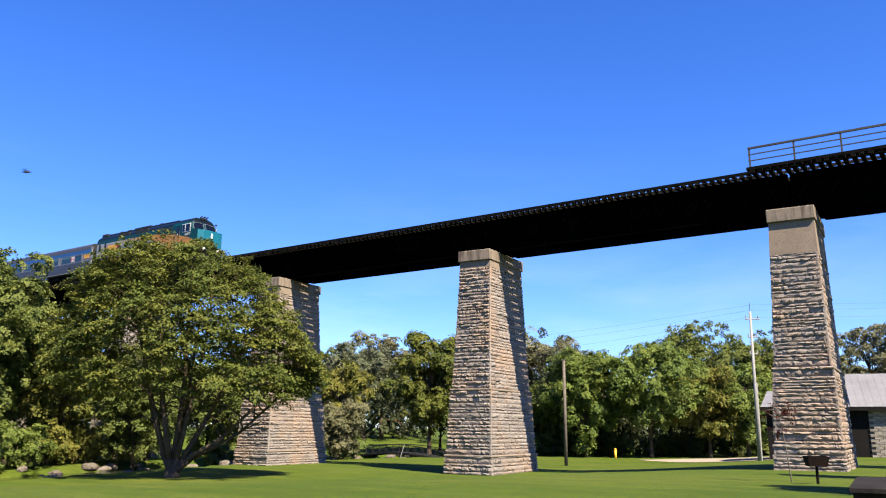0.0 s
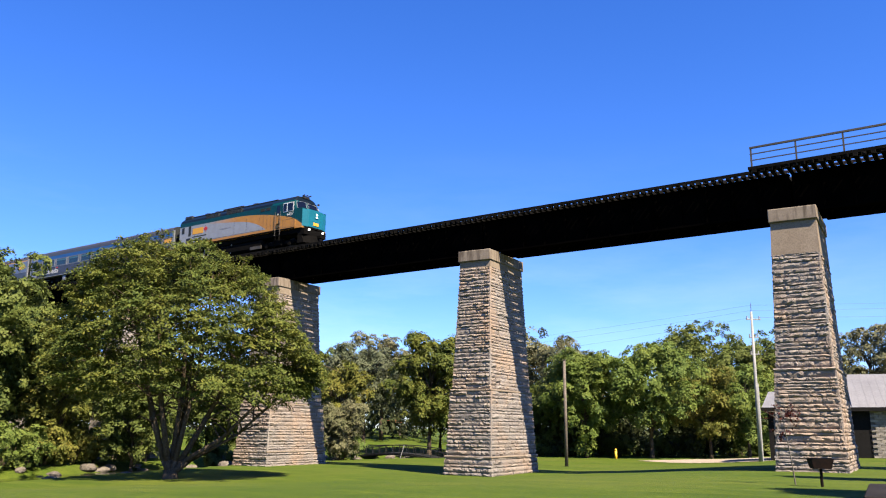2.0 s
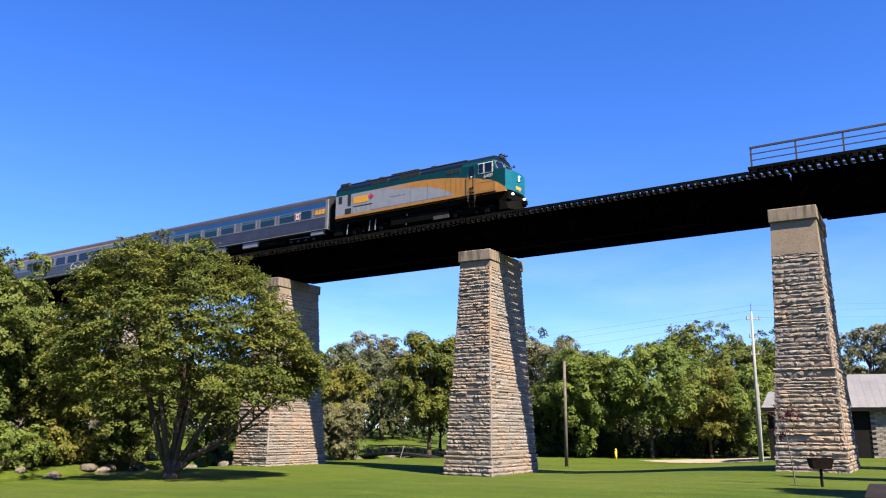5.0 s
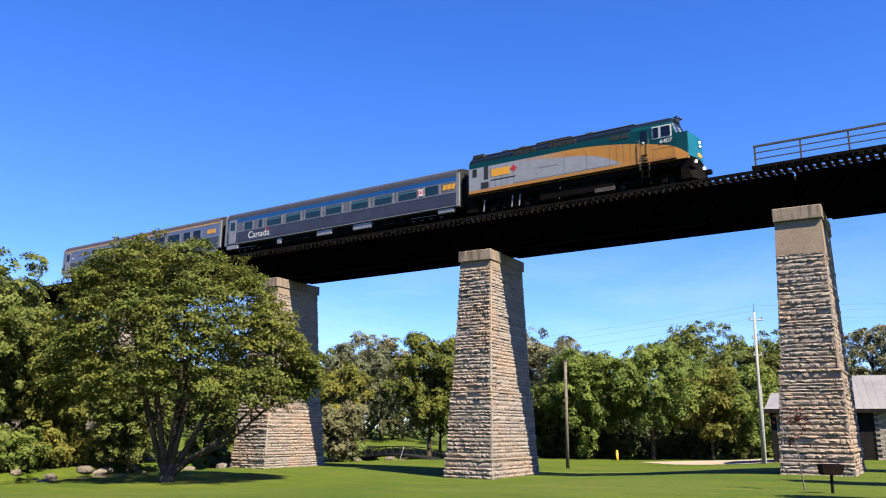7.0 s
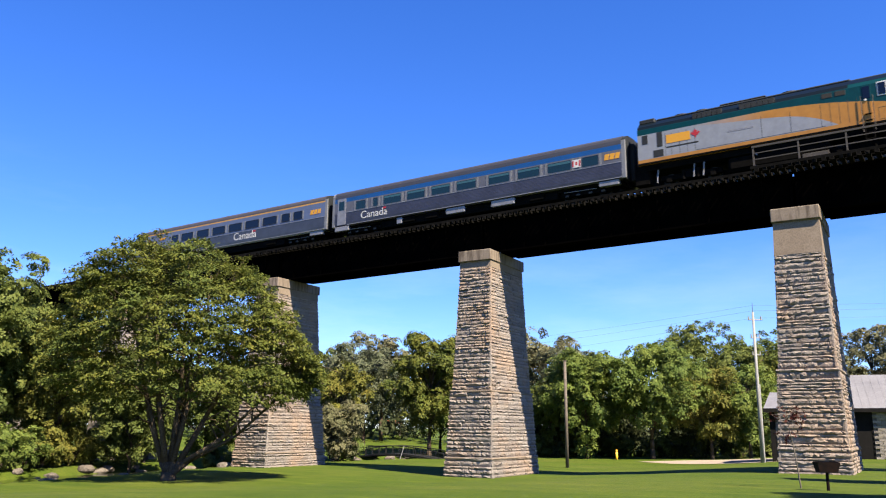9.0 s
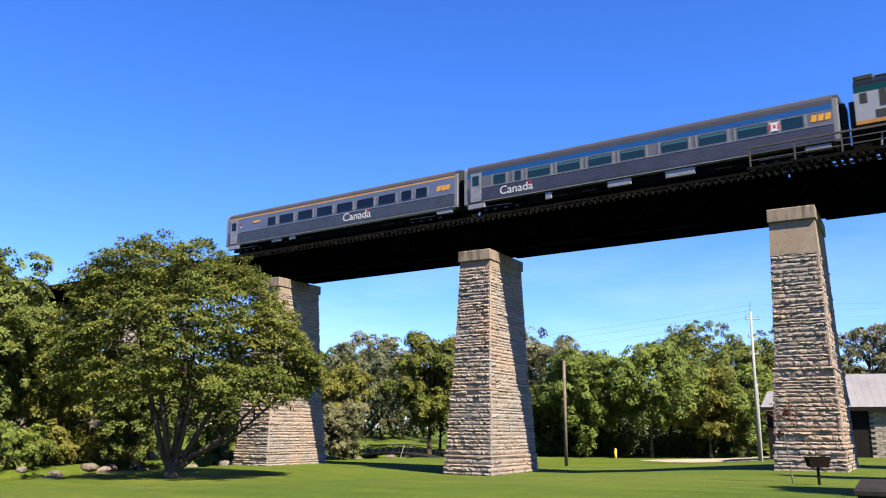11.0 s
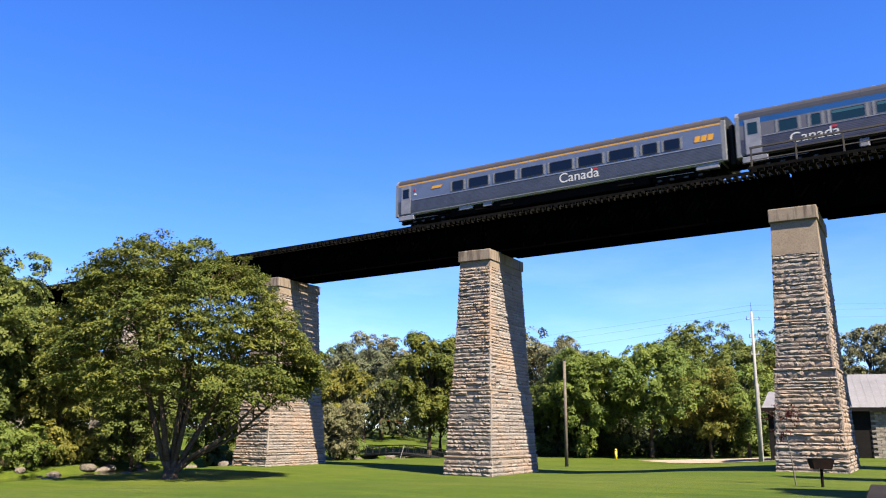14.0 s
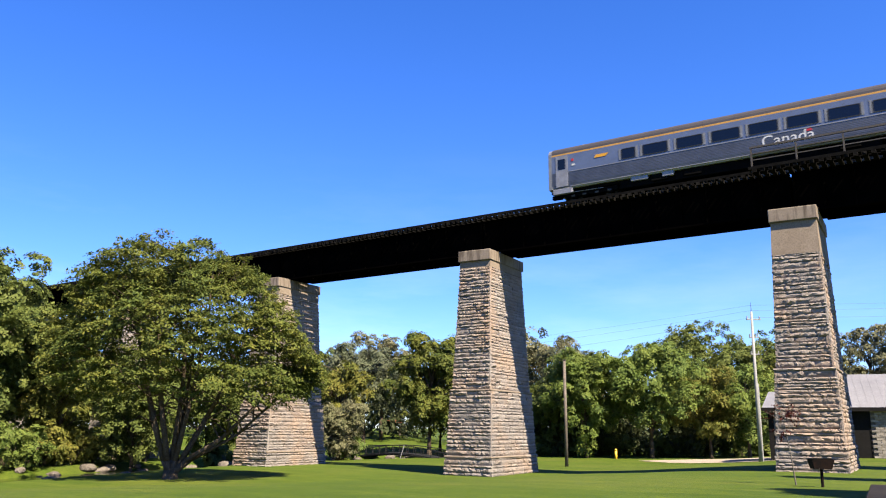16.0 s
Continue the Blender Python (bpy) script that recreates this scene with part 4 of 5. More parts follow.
    part("gangway_shield", boxes((-0.3, 0.12, -0.7, 0.7, 1.5, 3.5), bevel=0.04), M_BLACK, root)
    bogie(root, 3.3, 2.74)
    bogie(root, 13.1, 2.74)
    return root


engine = locomotive()


# ---- trees ----
def mesh_from_arrays(name, verts, quads, mat):
    me = bpy.data.meshes.new(name)
    nv, nf = len(verts), len(quads)
    me.vertices.add(nv)
    me.vertices.foreach_set("co", np.asarray(verts, dtype=np.float32).ravel())
    me.loops.add(nf * 4)
    me.loops.foreach_set("vertex_index", np.asarray(quads, dtype=np.int32).ravel())
    me.polygons.add(nf)
    me.polygons.foreach_set("loop_start", np.arange(0, nf * 4, 4, dtype=np.int32))
    me.update(calc_edges=True)
    me.materials.append(mat)
    return me


def leaf_quads(g, pos, n, size, droop):
    """Kite-shaped leaves at the points pos with the normals n: verts and quads."""
    count = len(pos)
    n = n / np.linalg.norm(n, axis=1)[:, None]
    a = np.cross(n, g.normal(size=(count, 3)))
    a /= np.linalg.norm(a, axis=1)[:, None]
    a[:, 2] -= droop
    b = np.cross(n, a)
    s = size * g.uniform(0.6, 1.35, count)[:, None]
    v = np.stack([pos - a * s * 0.5, pos + b * s * 0.3 + a * s * 0.05, pos + a * s * 0.55, pos - b * s * 0.3 + a * s * 0.05], axis=1).reshape(-1, 3)
    return v, np.arange(count * 4).reshape(-1, 4)


def leaf_arrays(g, centers, radii, count, size, flat=0.75, droop=0.25, per=46, tuft=2.75):
    """Leaves in small drooping tufts, the tufts round clumps, with gaps between them: verts and quads."""
    nt = max(len(centers), count // per)
    w = radii ** 2
    pick = g.choice(len(centers), size=nt, p=w / w.sum())
    d = g.normal(size=(nt, 3)) + np.array([0, 0, 0.25])
    d /= np.linalg.norm(d, axis=1)[:, None]
    at = centers[pick] + d * (radii[pick] * (0.62 + 0.52 * g.random(nt) ** 0.6))[:, None] * np.array([1, 1, flat])
    axis = d * 0.75 + np.array([0, 0, 0.6]) + g.normal(size=(nt, 3)) * 0.2
    axis /= np.linalg.norm(axis, axis=1)[:, None]
    wide = size * tuft * g.uniform(0.55, 1.3, nt)
    k = np.repeat(np.arange(nt), per)
    e = g.normal(size=(len(k), 3))
    e *= (g.random(len(k)) ** 0.45 / np.linalg.norm(e, axis=1))[:, None]
    e -= axis[k] * ((e * axis[k]).sum(axis=1) * 0.66)[:, None]
    pos = at[k] + e * wide[k][:, None]
    pos[:, 2] -= 0.22 * wide[k] * (e ** 2).sum(axis=1)
    return leaf_quads(g, pos, axis[k] + e * 0.45 + g.normal(size=(len(k), 3)) * 0.24, size, droop)


def limb(bm, pts, r0, r1, n=7):
    k = len(pts) - 1
    for i in range(k):
        tube(bm, pts[i], pts[i + 1], r0 + (r1 - r0) * i / k, r0 + (r1 - r0) * (i + 1) / k, n)


def tree(name, x, y, height, spread, trunk, leaf_mat, label, seed, leaves=14000, size=0.34, clumps=60, crown_low=0.22, stems=1,
         shape=0.85, clump_r=(0.15, 0.3), flat=0.75, lean=(0, 0), depth=None, group="park trees", category="tree", shell=0.45, skirt=0.62):
    """height and spread (half width) in metres; trunk radius; crown_low: where the crown starts, as a share of the height."""
    g = np.random.default_rng(seed)
    r = random.Random(seed)
    root = thing(name, on_ground(x, y, -0.05), label, category, group)
    ch = height * (1 - crown_low)
    cs = []
    while len(cs) < int(clumps * 1.3):
        d = g.normal(size=3)
        d /= np.linalg.norm(d)
        u = shell + (1 - shell) * g.random()
        p = d * u
        zf = (p[2] + 1) / 2
        # fuller low, rounded at the top
        width = min(1.0, skirt + 0.9 * zf) if zf < 0.45 else 1.0
        p = np.array([p[0] * spread * width, p[1] * (depth or spread) * width, crown_low * height + ch * zf ** shape])
        p[2] += g.normal() * 0.035 * height
        p[:2] *= 1 + 0.04 * g.normal()
        cs.append(p + np.array([lean[0], lean[1], 0]) * zf)
    cs = np.array(cs)
    rr = g.uniform(clump_r[0] * 0.8, clump_r[1], len(cs)) * spread
    cs[:, 2] = np.minimum(cs[:, 2], height - rr * 0.55)
    v, q = leaf_arrays(g, cs, rr, int(leaves * 2.25), size * 0.65, flat)
    v[:, 2] = np.maximum(v[:, 2], 0.15)
    crown = new("crown", mesh_from_arrays("crown", v, q, leaf_mat))
    crown.parent = root
    bm = bmesh.new()
    tops = []
    for k in range(stems):
        a = 2 * math.pi * k / stems + r.uniform(-0.4, 0.4)
        out = 0.0 if stems == 1 else spread * r.uniform(0.25, 0.45)
        h0 = height * crown_low * (1.1 if stems == 1 else 1.5)
        base = Vector((0.12 * math.cos(a) * (stems > 1), 0.12 * math.sin(a) * (stems > 1), -0.2))
        mid = Vector((out * 0.35 * math.cos(a) + lean[0] * 0.1, out * 0.35 * math.sin(a), h0 * 0.5))
        top = Vector((out * math.cos(a) + lean[0] * 0.3, out * math.sin(a) + lean[1] * 0.3, h0))
        limb(bm, [base, mid, top], trunk / (1 if stems == 1 else 1.7), trunk * 0.6 / (1 if stems == 1 else 1.6), 9)
        if stems == 1:
            up = Vector((lean[0] * 0.7, lean[1] * 0.7, height * 0.8))
            limb(bm, [top, (top + up) / 2 + Vector((r.uniform(-.3, .3), r.uniform(-.3, .3), 0)), up], trunk * 0.6, trunk * 0.12, 7)
        tops.append(top)
    if stems > 1:
        tube(bm, (0, 0, -0.25), (0, 0, 0.9), trunk * 1.25, trunk * 1.0, 12)
    for i in g.permutation(len(cs))[:min(len(cs), 34)]:
        c = Vector(cs[i])
        t0 = min(tops, key=lambda p: (p - c).length)
        if stems == 1:
            t0 = t0 + (Vector((lean[0] * 0.7, lean[1] * 0.7, height * 0.8)) - t0) * max(0, min(0.8, (c.z - t0.z) / (height * 0.8) - 0.15))
        mid = (t0 + c) / 2 + Vector((r.uniform(-.4, .4), r.uniform(-.4, .4), 0.12 * (c - t0).length))
        limb(bm, [t0, mid, c], trunk * 0.32, trunk * 0.06, 5)
    part("trunk", bm, M_BARK, root, smooth=True)
    return root


def locust():
    """The broad tree on the lawn: low forking stems, flat layered sprays and gaps."""
    g = np.random.default_rng(11)
    r = random.Random(11)
    x, y = -41.0, 31.8
    root = thing("locust_tree", on_ground(x, y, -0.05), "broad multi-stemmed tree with feathery yellowing green leaves on the lawn", "tree", "park trees")
    side, away = Vector((0.795, 0.607, 0)), Vector((-0.607, 0.795, 0))
    bm = bmesh.new()
    tube(bm, (0, 0, -0.3), (0, 0, 0.55), 0.52, 0.40, 12)
    # main stems: across, away, top height, first fork height
    stems = ((-2.6, 0.3, 9.5, 0.21), (-1.2, -0.8, 12.0, 0.24), (0.1, 0.5, 13.4, 0.24), (1.5, -0.4, 12.4, 0.2), (3.4, 0.6, 9.4, 0.25), (5.4, -0.6, 6.4, 0.2), (6.6, 0.8, 6.9, 0.14), (0.6, 1.6, 11.0, 0.2), (-1.9, 1.2, 10.8, 0.2), (-3.0, 0.2, 12.6, 0.19))
    for u, w, top, rad in stems:
        end = side * u * 1.15 + away * w + Vector((0, 0, top))
        p1 = side * u * 0.16 + away * w * 0.2 + Vector((0, 0, 1.1))
        p2 = side * u * 0.55 + away * w * 0.6 + Vector((r.uniform(-.2, .2), r.uniform(-.2, .2), top * 0.38))
        p3 = side * u * 0.9 + away * w + Vector((r.uniform(-.3, .3), r.uniform(-.3, .3), top * 0.72))
        limb(bm, [Vector((0, 0, 0.2)), p1, p2, p3, end], rad, 0.03, 8)
        for k in range(13):
            f = r.uniform(0.28, 1.0)
            a = p1.lerp(p2, f / 0.4) if f < 0.4 else (p2.lerp(p3, (f - 0.4) / 0.3) if f < 0.7 else p3.lerp(end, (f - 0.7) / 0.3))
            ang = r.uniform(0, 2 * math.pi)
            reach = r.uniform(1.2, 3.4) * (1.15 - 0.35 * f)
            tip = a + Vector((math.cos(ang) * reach, math.sin(ang) * reach, r.uniform(-0.1, 0.75) * reach * 0.6))
            limb(bm, [a, (a + tip) / 2 + Vector((0, 0, 0.15 * reach)), tip], 0.06, 0.012, 5)
    part("trunk", bm, M_BARK, root, smooth=True)
    # leafy sprays: a drooping twig with leaves on both sides, thicker towards the outside of the dome
    over = (np.array((-6.6, -5.9, -4.8, -2.5, 0.2, 2.7, 4.6, 6.0, 7.0, 7.8)), np.array((9.4, 11.6, 13.4, 14.3, 14.0, 13.2, 11.6, 9.8, 8.0, 6.4)))
    under = (np.array((-6.6, -4.5, -1.0, 1.0, 3.0, 5.0, 7.0, 7.8)), np.array((5.2, 4.1, 4.1, 4.4, 4.1, 3.9, 4.4, 5.6)))
    starts, ways = [], []
    while len(starts) < 2300:
        u, w, f = r.uniform(-6.6, 7.8), r.uniform(-1, 1), r.random() ** 0.8
        half = 5.6 * math.sqrt(max(0.05, 1 - ((u - 0.6) / 7.6) ** 2))
        lo, hi = float(np.interp(u, *under)), float(np.interp(u, *over))
        hi += 1.5 * noise.noise(Vector((u * 0.55, w * 2.0, 3.0)))
        dome = 1 - 0.55 * abs(w) ** 2.2
        z = lo + 0.9 * abs(w) + (hi - lo) * dome * f
        shell = max(f, abs(w), abs(u - 0.6) / 7.4)
        p = side * u + away * (w * half) + Vector((0, 0, z))
        # hollow inside, with gaps between the boughs
        if r.random() > 0.12 + 0.95 * shell ** 2.2 or noise.noise(p * 0.5) < -0.2 - 0.2 * shell * (z > 11):
            continue
        out = Vector((p.x, p.y, 0)) / 6.5 + Vector((r.gauss(0, 0.5), r.gauss(0, 0.5), 0.55 + r.gauss(0, 0.3) + 0.5 * (f > 0.85)))
        starts.append(p)
        ways.append(out.normalized())
    per = 70
    sp, sw = np.array(starts), np.array(ways)
    k = np.repeat(np.arange(len(sp)), per)
    f = g.random(len(k)) ** 0.8
    reach = g.uniform(0.7, 1.55, len(sp))[k]
    across = np.cross(sw, np.array([0, 0, 1.0]))
    across /= np.linalg.norm(across, axis=1)[:, None] + 1e-6
    off = g.normal(size=len(k)) * 0.36 * (1.1 - 0.6 * f)
    pos = sp[k] + sw[k] * (f * reach)[:, None] + across[k] * off[:, None] + g.normal(size=(len(k), 3)) * 0.07
    pos[:, 2] -= 0.55 * reach * f ** 2 + 0.35 * off ** 2
    lean = np.array([0, 0, 0.75]) + sw[k] * 0.7 + g.normal(size=(len(k), 3)) * 0.42
    v, q = leaf_quads(g, pos, lean, 0.16, 0.3)
    crown = new("crown", mesh_from_arrays("crown", v, q, M_LEAF_LOCUST))
    crown.parent = root
    twigs = bmesh.new()
    for p, o in list(zip(starts, ways))[::3]:
        tube(twigs, p - o * 0.5, p + o * 0.6, 0.018, 0.006, 4)
    part("twig_spray", twigs, M_BARK, root)["kind"] = "stuff"
    return root


locust()
# creek-side thicket behind the broad tree
tree("riverside_tree", -60.5, 29.5, 15.6, 5.2, 0.32, M_LEAF_DARK, "tall dark green tree by the creek", 21, 24000, 0.34, 75)
tree("riverside_tree", -63.5, 26.0, 14.6, 5.5, 0.3, M_LEAF_DARK, "tall dark green tree by the creek", 22, 20000, 0.34, 70)
tree("riverside_tree", -61.0, 36.5, 11.8, 3.7, 0.2, M_LEAF_YELLOW, "small yellow-green tree on the creek bank", 23, 16000, 0.3, 55, 0.06)
tree("riverside_tree", -63.0, 33.5, 11.4, 2.9, 0.22, M_LEAF_DARK, "leafy green tree on the creek bank", 28, 15000, 0.3, 50, 0.15)
tree("riverside_tree", -58.5, 41.5, 8.4, 4.0, 0.2, M_LEAF_DARK, "leafy green tree on the creek bank", 24, 13000, 0.3, 45, 0.1)
tree("riverside_tree", -63.0, 46.0, 10.5, 4.6, 0.22, M_LEAF_DARK, "leafy green tree on the creek bank", 25, 13000, 0.32, 50, 0.12)
tree("riverside_tree", -73.0, 36.0, 11.0, 5.0, 0.28, M_LEAF_DARK, "dark green tree behind the creek", 27, 15000, 0.36, 60)
tree("riverside_tree", -68.0, 50.0, 9.6, 4.4, 0.22, M_LEAF_DARK, "leafy green tree on the far creek bank", 29, 13000, 0.34, 50, 0.1)
tree("riverside_tree", -76.0, 63.5, 10.0, 5.2, 0.24, M_LEAF_DARK, "dark green tree behind the creek", 56, 13000, 0.38, 50, 0.05)
tree("riverside_tree", -69.0, 60.5, 8.4, 3.6, 0.2, M_LEAF_DARK, "small green tree behind the creek", 57, 10000, 0.34, 40, 0.05)
tree("riverside_tree", -85.0, 60.0, 11.5, 5.6, 0.26, M_LEAF_DARK, "dark green tree behind the creek", 58, 13000, 0.4, 50, 0.05)
tree("riverside_tree", -76.0, 45.0, 10.5, 5.0, 0.24, M_LEAF_DARK, "dark green tree behind the creek", 30, 13000, 0.36, 50, 0.08)
for i, (x, y, h, s, m) in enumerate(((-50.6, 24.2, 2.4, 1.7, M_LEAF_MAPLE), (-52.6, 27.6, 2.8, 1.8, M_LEAF_MAPLE), (-55.8, 28.0, 3.4, 2.0, M_LEAF_MAPLE), (-57.5, 25.2, 3.6, 2.2, M_LEAF_LOCUST), (-53.8, 30.8, 2.6, 1.7, M_LEAF_MAPLE), (-55.4, 33.2, 3.2, 1.6, M_LEAF_YELLOW),
                                     (-56.6, 36.4, 2.8, 1.8, M_LEAF_YELLOW), (-58.6, 39.6, 2.5, 1.7, M_LEAF_LOCUST), (-59.8, 43.0, 3.0, 2.0, M_LEAF_DARK), (-58, 30, 4.2, 2.4, M_LEAF_LOCUST), (-60.5, 35.5, 4.6, 2.6, M_LEAF_DARK), (-54.2, 49.6, 2.2, 1.4, M_LEAF_DARK))):
    tree("shrub", x - 5.0, y + 1.8, h * 1.15, s * 1.1, 0.06, m, "leafy shrub on the creek bank", 60 + i, 4200, 0.24, 24, 0.02, 3, 1.0, (0.25, 0.42), group="creek shrubs", category="shrub")
# between the left and middle piers
tree("yellow_tree", -57.0, 64.5, 11.2, 3.1, 0.2, M_LEAF_YELLOW, "yellowing tree beside the stone pier", 31, 9000, 0.34, 36, 0.3)
tree("park_tree", -68.6, 82.5, 13.6, 5.4, 0.36, M_LEAF_GREY, "grey-green spreading park tree with a dark trunk", 32, 17000, 0.42, 60, 0.26)
tree("park_tree", -78.0, 98.0, 16.0, 5.0, 0.3, M_LEAF_TAN, "thinning tan-green tree in the park", 33, 9000, 0.46, 40, 0.4)
tree("park_tree", -56.0, 79.4, 15.2, 5.0, 0.34, M_LEAF_LOCUST, "tall dark green tree behind the middle pier", 34, 19000, 0.4, 60, 0.2)
tree("park_tree", -59.0, 86.0, 10.5, 4.2, 0.25, M_LEAF_MAPLE, "bushy green tree behind the footbridge", 35, 12000, 0.4, 45, 0.12)
tree("park_tree", -50.5, 82.5, 10.0, 4.2, 0.22, M_LEAF_MAPLE, "bushy green tree behind the middle pier", 36, 11000, 0.4, 40, 0.06)
tree("shrub", -53.0, 60.2, 6.6, 2.6, 0.12, M_LEAF_TAN, "brownish willow shrub beside the pier", 37, 9000, 0.28, 40, 0.03, 4, 1.0, (0.2, 0.34), group="creek shrubs", category="shrub")
tree("shrub", -53.6, 61.6, 2.6, 1.6, 0.08, M_LEAF_MAPLE, "green shrub on the creek bank", 38, 5000, 0.26, 24, 0.03, 3, 1.0, (0.22, 0.4), group="creek shrubs", category="shrub")
for i, (x, y) in enumerate(((-102, 111), (-99.6, 113))):
    tree("conifer", x, y, 15.2, 2.4, 0.2, M_LEAF_DARK, "distant dark evergreen tree", 39 + i, 4000, 0.5, 30, 0.3)
# maples and woods to the right of the middle pier
tree("park_tree", -55.5, 109.5, 18.2, 5.6, 0.3, M_LEAF_TAN, "tall pale thinning tree behind the wood", 41, 9500, 0.5, 48, 0.3)
tree("park_tree", -49.0, 104.0, 15.0, 4.6, 0.3, M_LEAF_GREY, "grey-green tree behind the wood", 42, 10000, 0.46, 44, 0.2)
tree("maple_tree", -38.6, 84.6, 11.6, 4.4, 0.26, M_LEAF_MAPLE, "round bright green maple at the lawn edge", 43, 19000, 0.38, 64, 0.16, skirt=0.92)
tree("maple_tree", -32.4, 88.0, 12.6, 5.6, 0.3, M_LEAF_MAPLE, "round bright green maple at the lawn edge", 44, 24000, 0.38, 76, 0.16, skirt=0.92)
tree("maple_tree", -27.2, 92.0, 10.4, 4.0, 0.24, M_LEAF_YELLOW, "yellow-green maple at the lawn edge", 45, 12000, 0.38, 48, 0.16, skirt=0.9)
tree("maple_tree", -24.0, 95.5, 10.2, 4.4, 0.24, M_LEAF_MAPLE, "green maple behind the gravel lot", 46, 13000, 0.38, 48, 0.16, skirt=0.9)
tree("park_tree", -35.0, 113.5, 17.8, 6.2, 0.36, M_LEAF_DARK, "tall dark green tree above the maples", 47, 17000, 0.46, 64, 0.3)
tree("park_tree", -26.0, 110.0, 15.6, 5.4, 0.32, M_LEAF_DARK, "dark green tree behind the building", 48, 14000, 0.44, 56, 0.2)
tree("park_tree", -20.5, 108.0, 13.0, 4.8, 0.3, M_LEAF_LOCUST, "green tree behind the building", 49, 12000, 0.42, 48, 0.15)
tree("park_tree", -13.0, 111.5, 14.8, 5.6, 0.3, M_LEAF_TAN, "browning tree behind the building roof", 50, 13000, 0.46, 50, 0.2)
tree("park_tree", -6.0, 113.0, 14.6, 5.6, 0.3, M_LEAF_LOCUST, "green tree behind the building roof", 51, 11000, 0.46, 50, 0.2)
tree("park_tree", -44.5, 88.0, 10.0, 4.2, 0.24, M_LEAF_DARK, "dark green tree in the shade of the wood", 52, 12000, 0.4, 46, 0.06)
tree("park_tree", -42.5, 96.0, 12.6, 5.0, 0.26, M_LEAF_DARK, "dark green tree in the wood", 53, 12000, 0.42, 50, 0.1)
for i, (x, y, h, s) in enumerate(((-44, 83, 3.2, 2.2), (-40.2, 85.5, 2.6, 2.0), (-36, 88.6, 2.6, 2.2), (-31.5, 91.6, 2.4, 2.0), (-28.5, 93.5, 2.6, 2.0), (-24.5, 97, 2.6, 2.2), (-21, 99, 3.4, 2.4), (-46.5, 78.5, 3.0, 2.0))):
    tree("shrub", x - 2.6, y + 3.9, h, s, 0.06, M_LEAF_DARK, "dark undergrowth shrub under the trees", 160 + i, 3800, 0.28, 22, 0.02, 3, 1.0, (0.25, 0.42), group="woodland shrubs", category="shrub")
# the tree, out of view, whose shade falls on the lawn by the grill
tree("shade_tree", 4.15, 19.2, 8.6, 3.0, 0.25, M_LEAF_DARK, "leafy green shade tree beside the picnic table", 54, 42000, 0.34, 70, 0.25)
# second unseen tree, added only to widen that shade
tree("shade_tree", 1.2, 33.9, 9.4, 2.6, 0.22, M_LEAF_DARK, "leafy green tree added out of view to shade the lawn", 55, 24000, 0.34, 50, 0.45)


def far_woods():
    g = np.random.default_rng(77)
    n = 1300
    a = g.uniform(0, 1, n)
    depth = g.uniform(122, 165, n)
    across = -175 + 330 * a
    # along the view direction and across it
    x = -0.564 * depth + 0.826 * across
    y = 0.826 * depth + 0.564 * across
    top = 9.5 + 3.0 * np.sin(across * 0.13) + g.normal(size=n) * 1.2
    z = g.random(n) ** 0.8 * top + 1.5
    v, q = leaf_arrays(g, np.stack([x, y, z], axis=1), g.uniform(1.6, 3.2, n), 130000, 0.62, 0.8, per=22)
    ob = new("far_woods", mesh_from_arrays("far_woods", v, q, M_WOODS))
    tagged(ob, "distant mixed green woodland behind the park", "woodland", kind="stuff")

    # dark undergrowth that closes the wood down to the ground
    n = 420
    depth = g.uniform(97, 108, n)
    across = g.uniform(2, 48, n)
    x, y = -0.564 * depth + 0.826 * across, 0.826 * depth + 0.564 * across
    z = g.uniform(0.2, 5.5, n)
    v, q = leaf_arrays(g, np.stack([x, y, z], axis=1), g.uniform(1.0, 2.0, n), 34000, 0.5, 0.8)
    tagged(new("undergrowth", mesh_from_arrays("undergrowth", v, q, M_WOODS)), "dense dark undergrowth under the park trees", "undergrowth", kind="stuff")


far_woods()



# ---- things in the park ----
def rock_mesh(seed):
    r = random.Random(seed)
    bm = bmesh.new()
    bmesh.ops.create_icosphere(bm, subdivisions=2, radius=0.5)
    for v in bm.verts:
        n = noise.noise(v.co * 1.7 + Vector((seed * 3.1, 0, 0)))
        v.co *= 1 + 0.5 * n
        v.co.z *= 0.62
    me = bpy.data.meshes.new("rock")
    bm.to_mesh(me)
    bm.free()
    me.materials.append(M_ROCK)
    return me


ROCKS = [rock_mesh(i) for i in range(6)]
rk = random.Random(8)
for (ax, ay), (bx, by) in zip(CREEK[1:6], CREEK[2:7]):
    for k in range(13):
        f = rk.random()
        s = rk.choice((-1, -1, -1, 1))
        d = Vector((bx - ax, by - ay)).normalized()
        off = rk.uniform(2.9, 4.2) * s
        x, y = ax + (bx - ax) * f + d.y * off, ay + (by - ay) * f - d.x * off
        ob = new("rock", ROCKS[rk.randrange(6)])
        sc = rk.uniform(0.5, 1.3)
        ob.matrix_world = on_ground(x, y, 0.08 * sc, rk.uniform(0, 360)) @ Matrix.Diagonal((sc * rk.uniform(0.8, 1.5), sc, sc, 1))
        tagged(ob, "pale grey rounded boulder on the creek bank", "rock", "creek bank rocks")


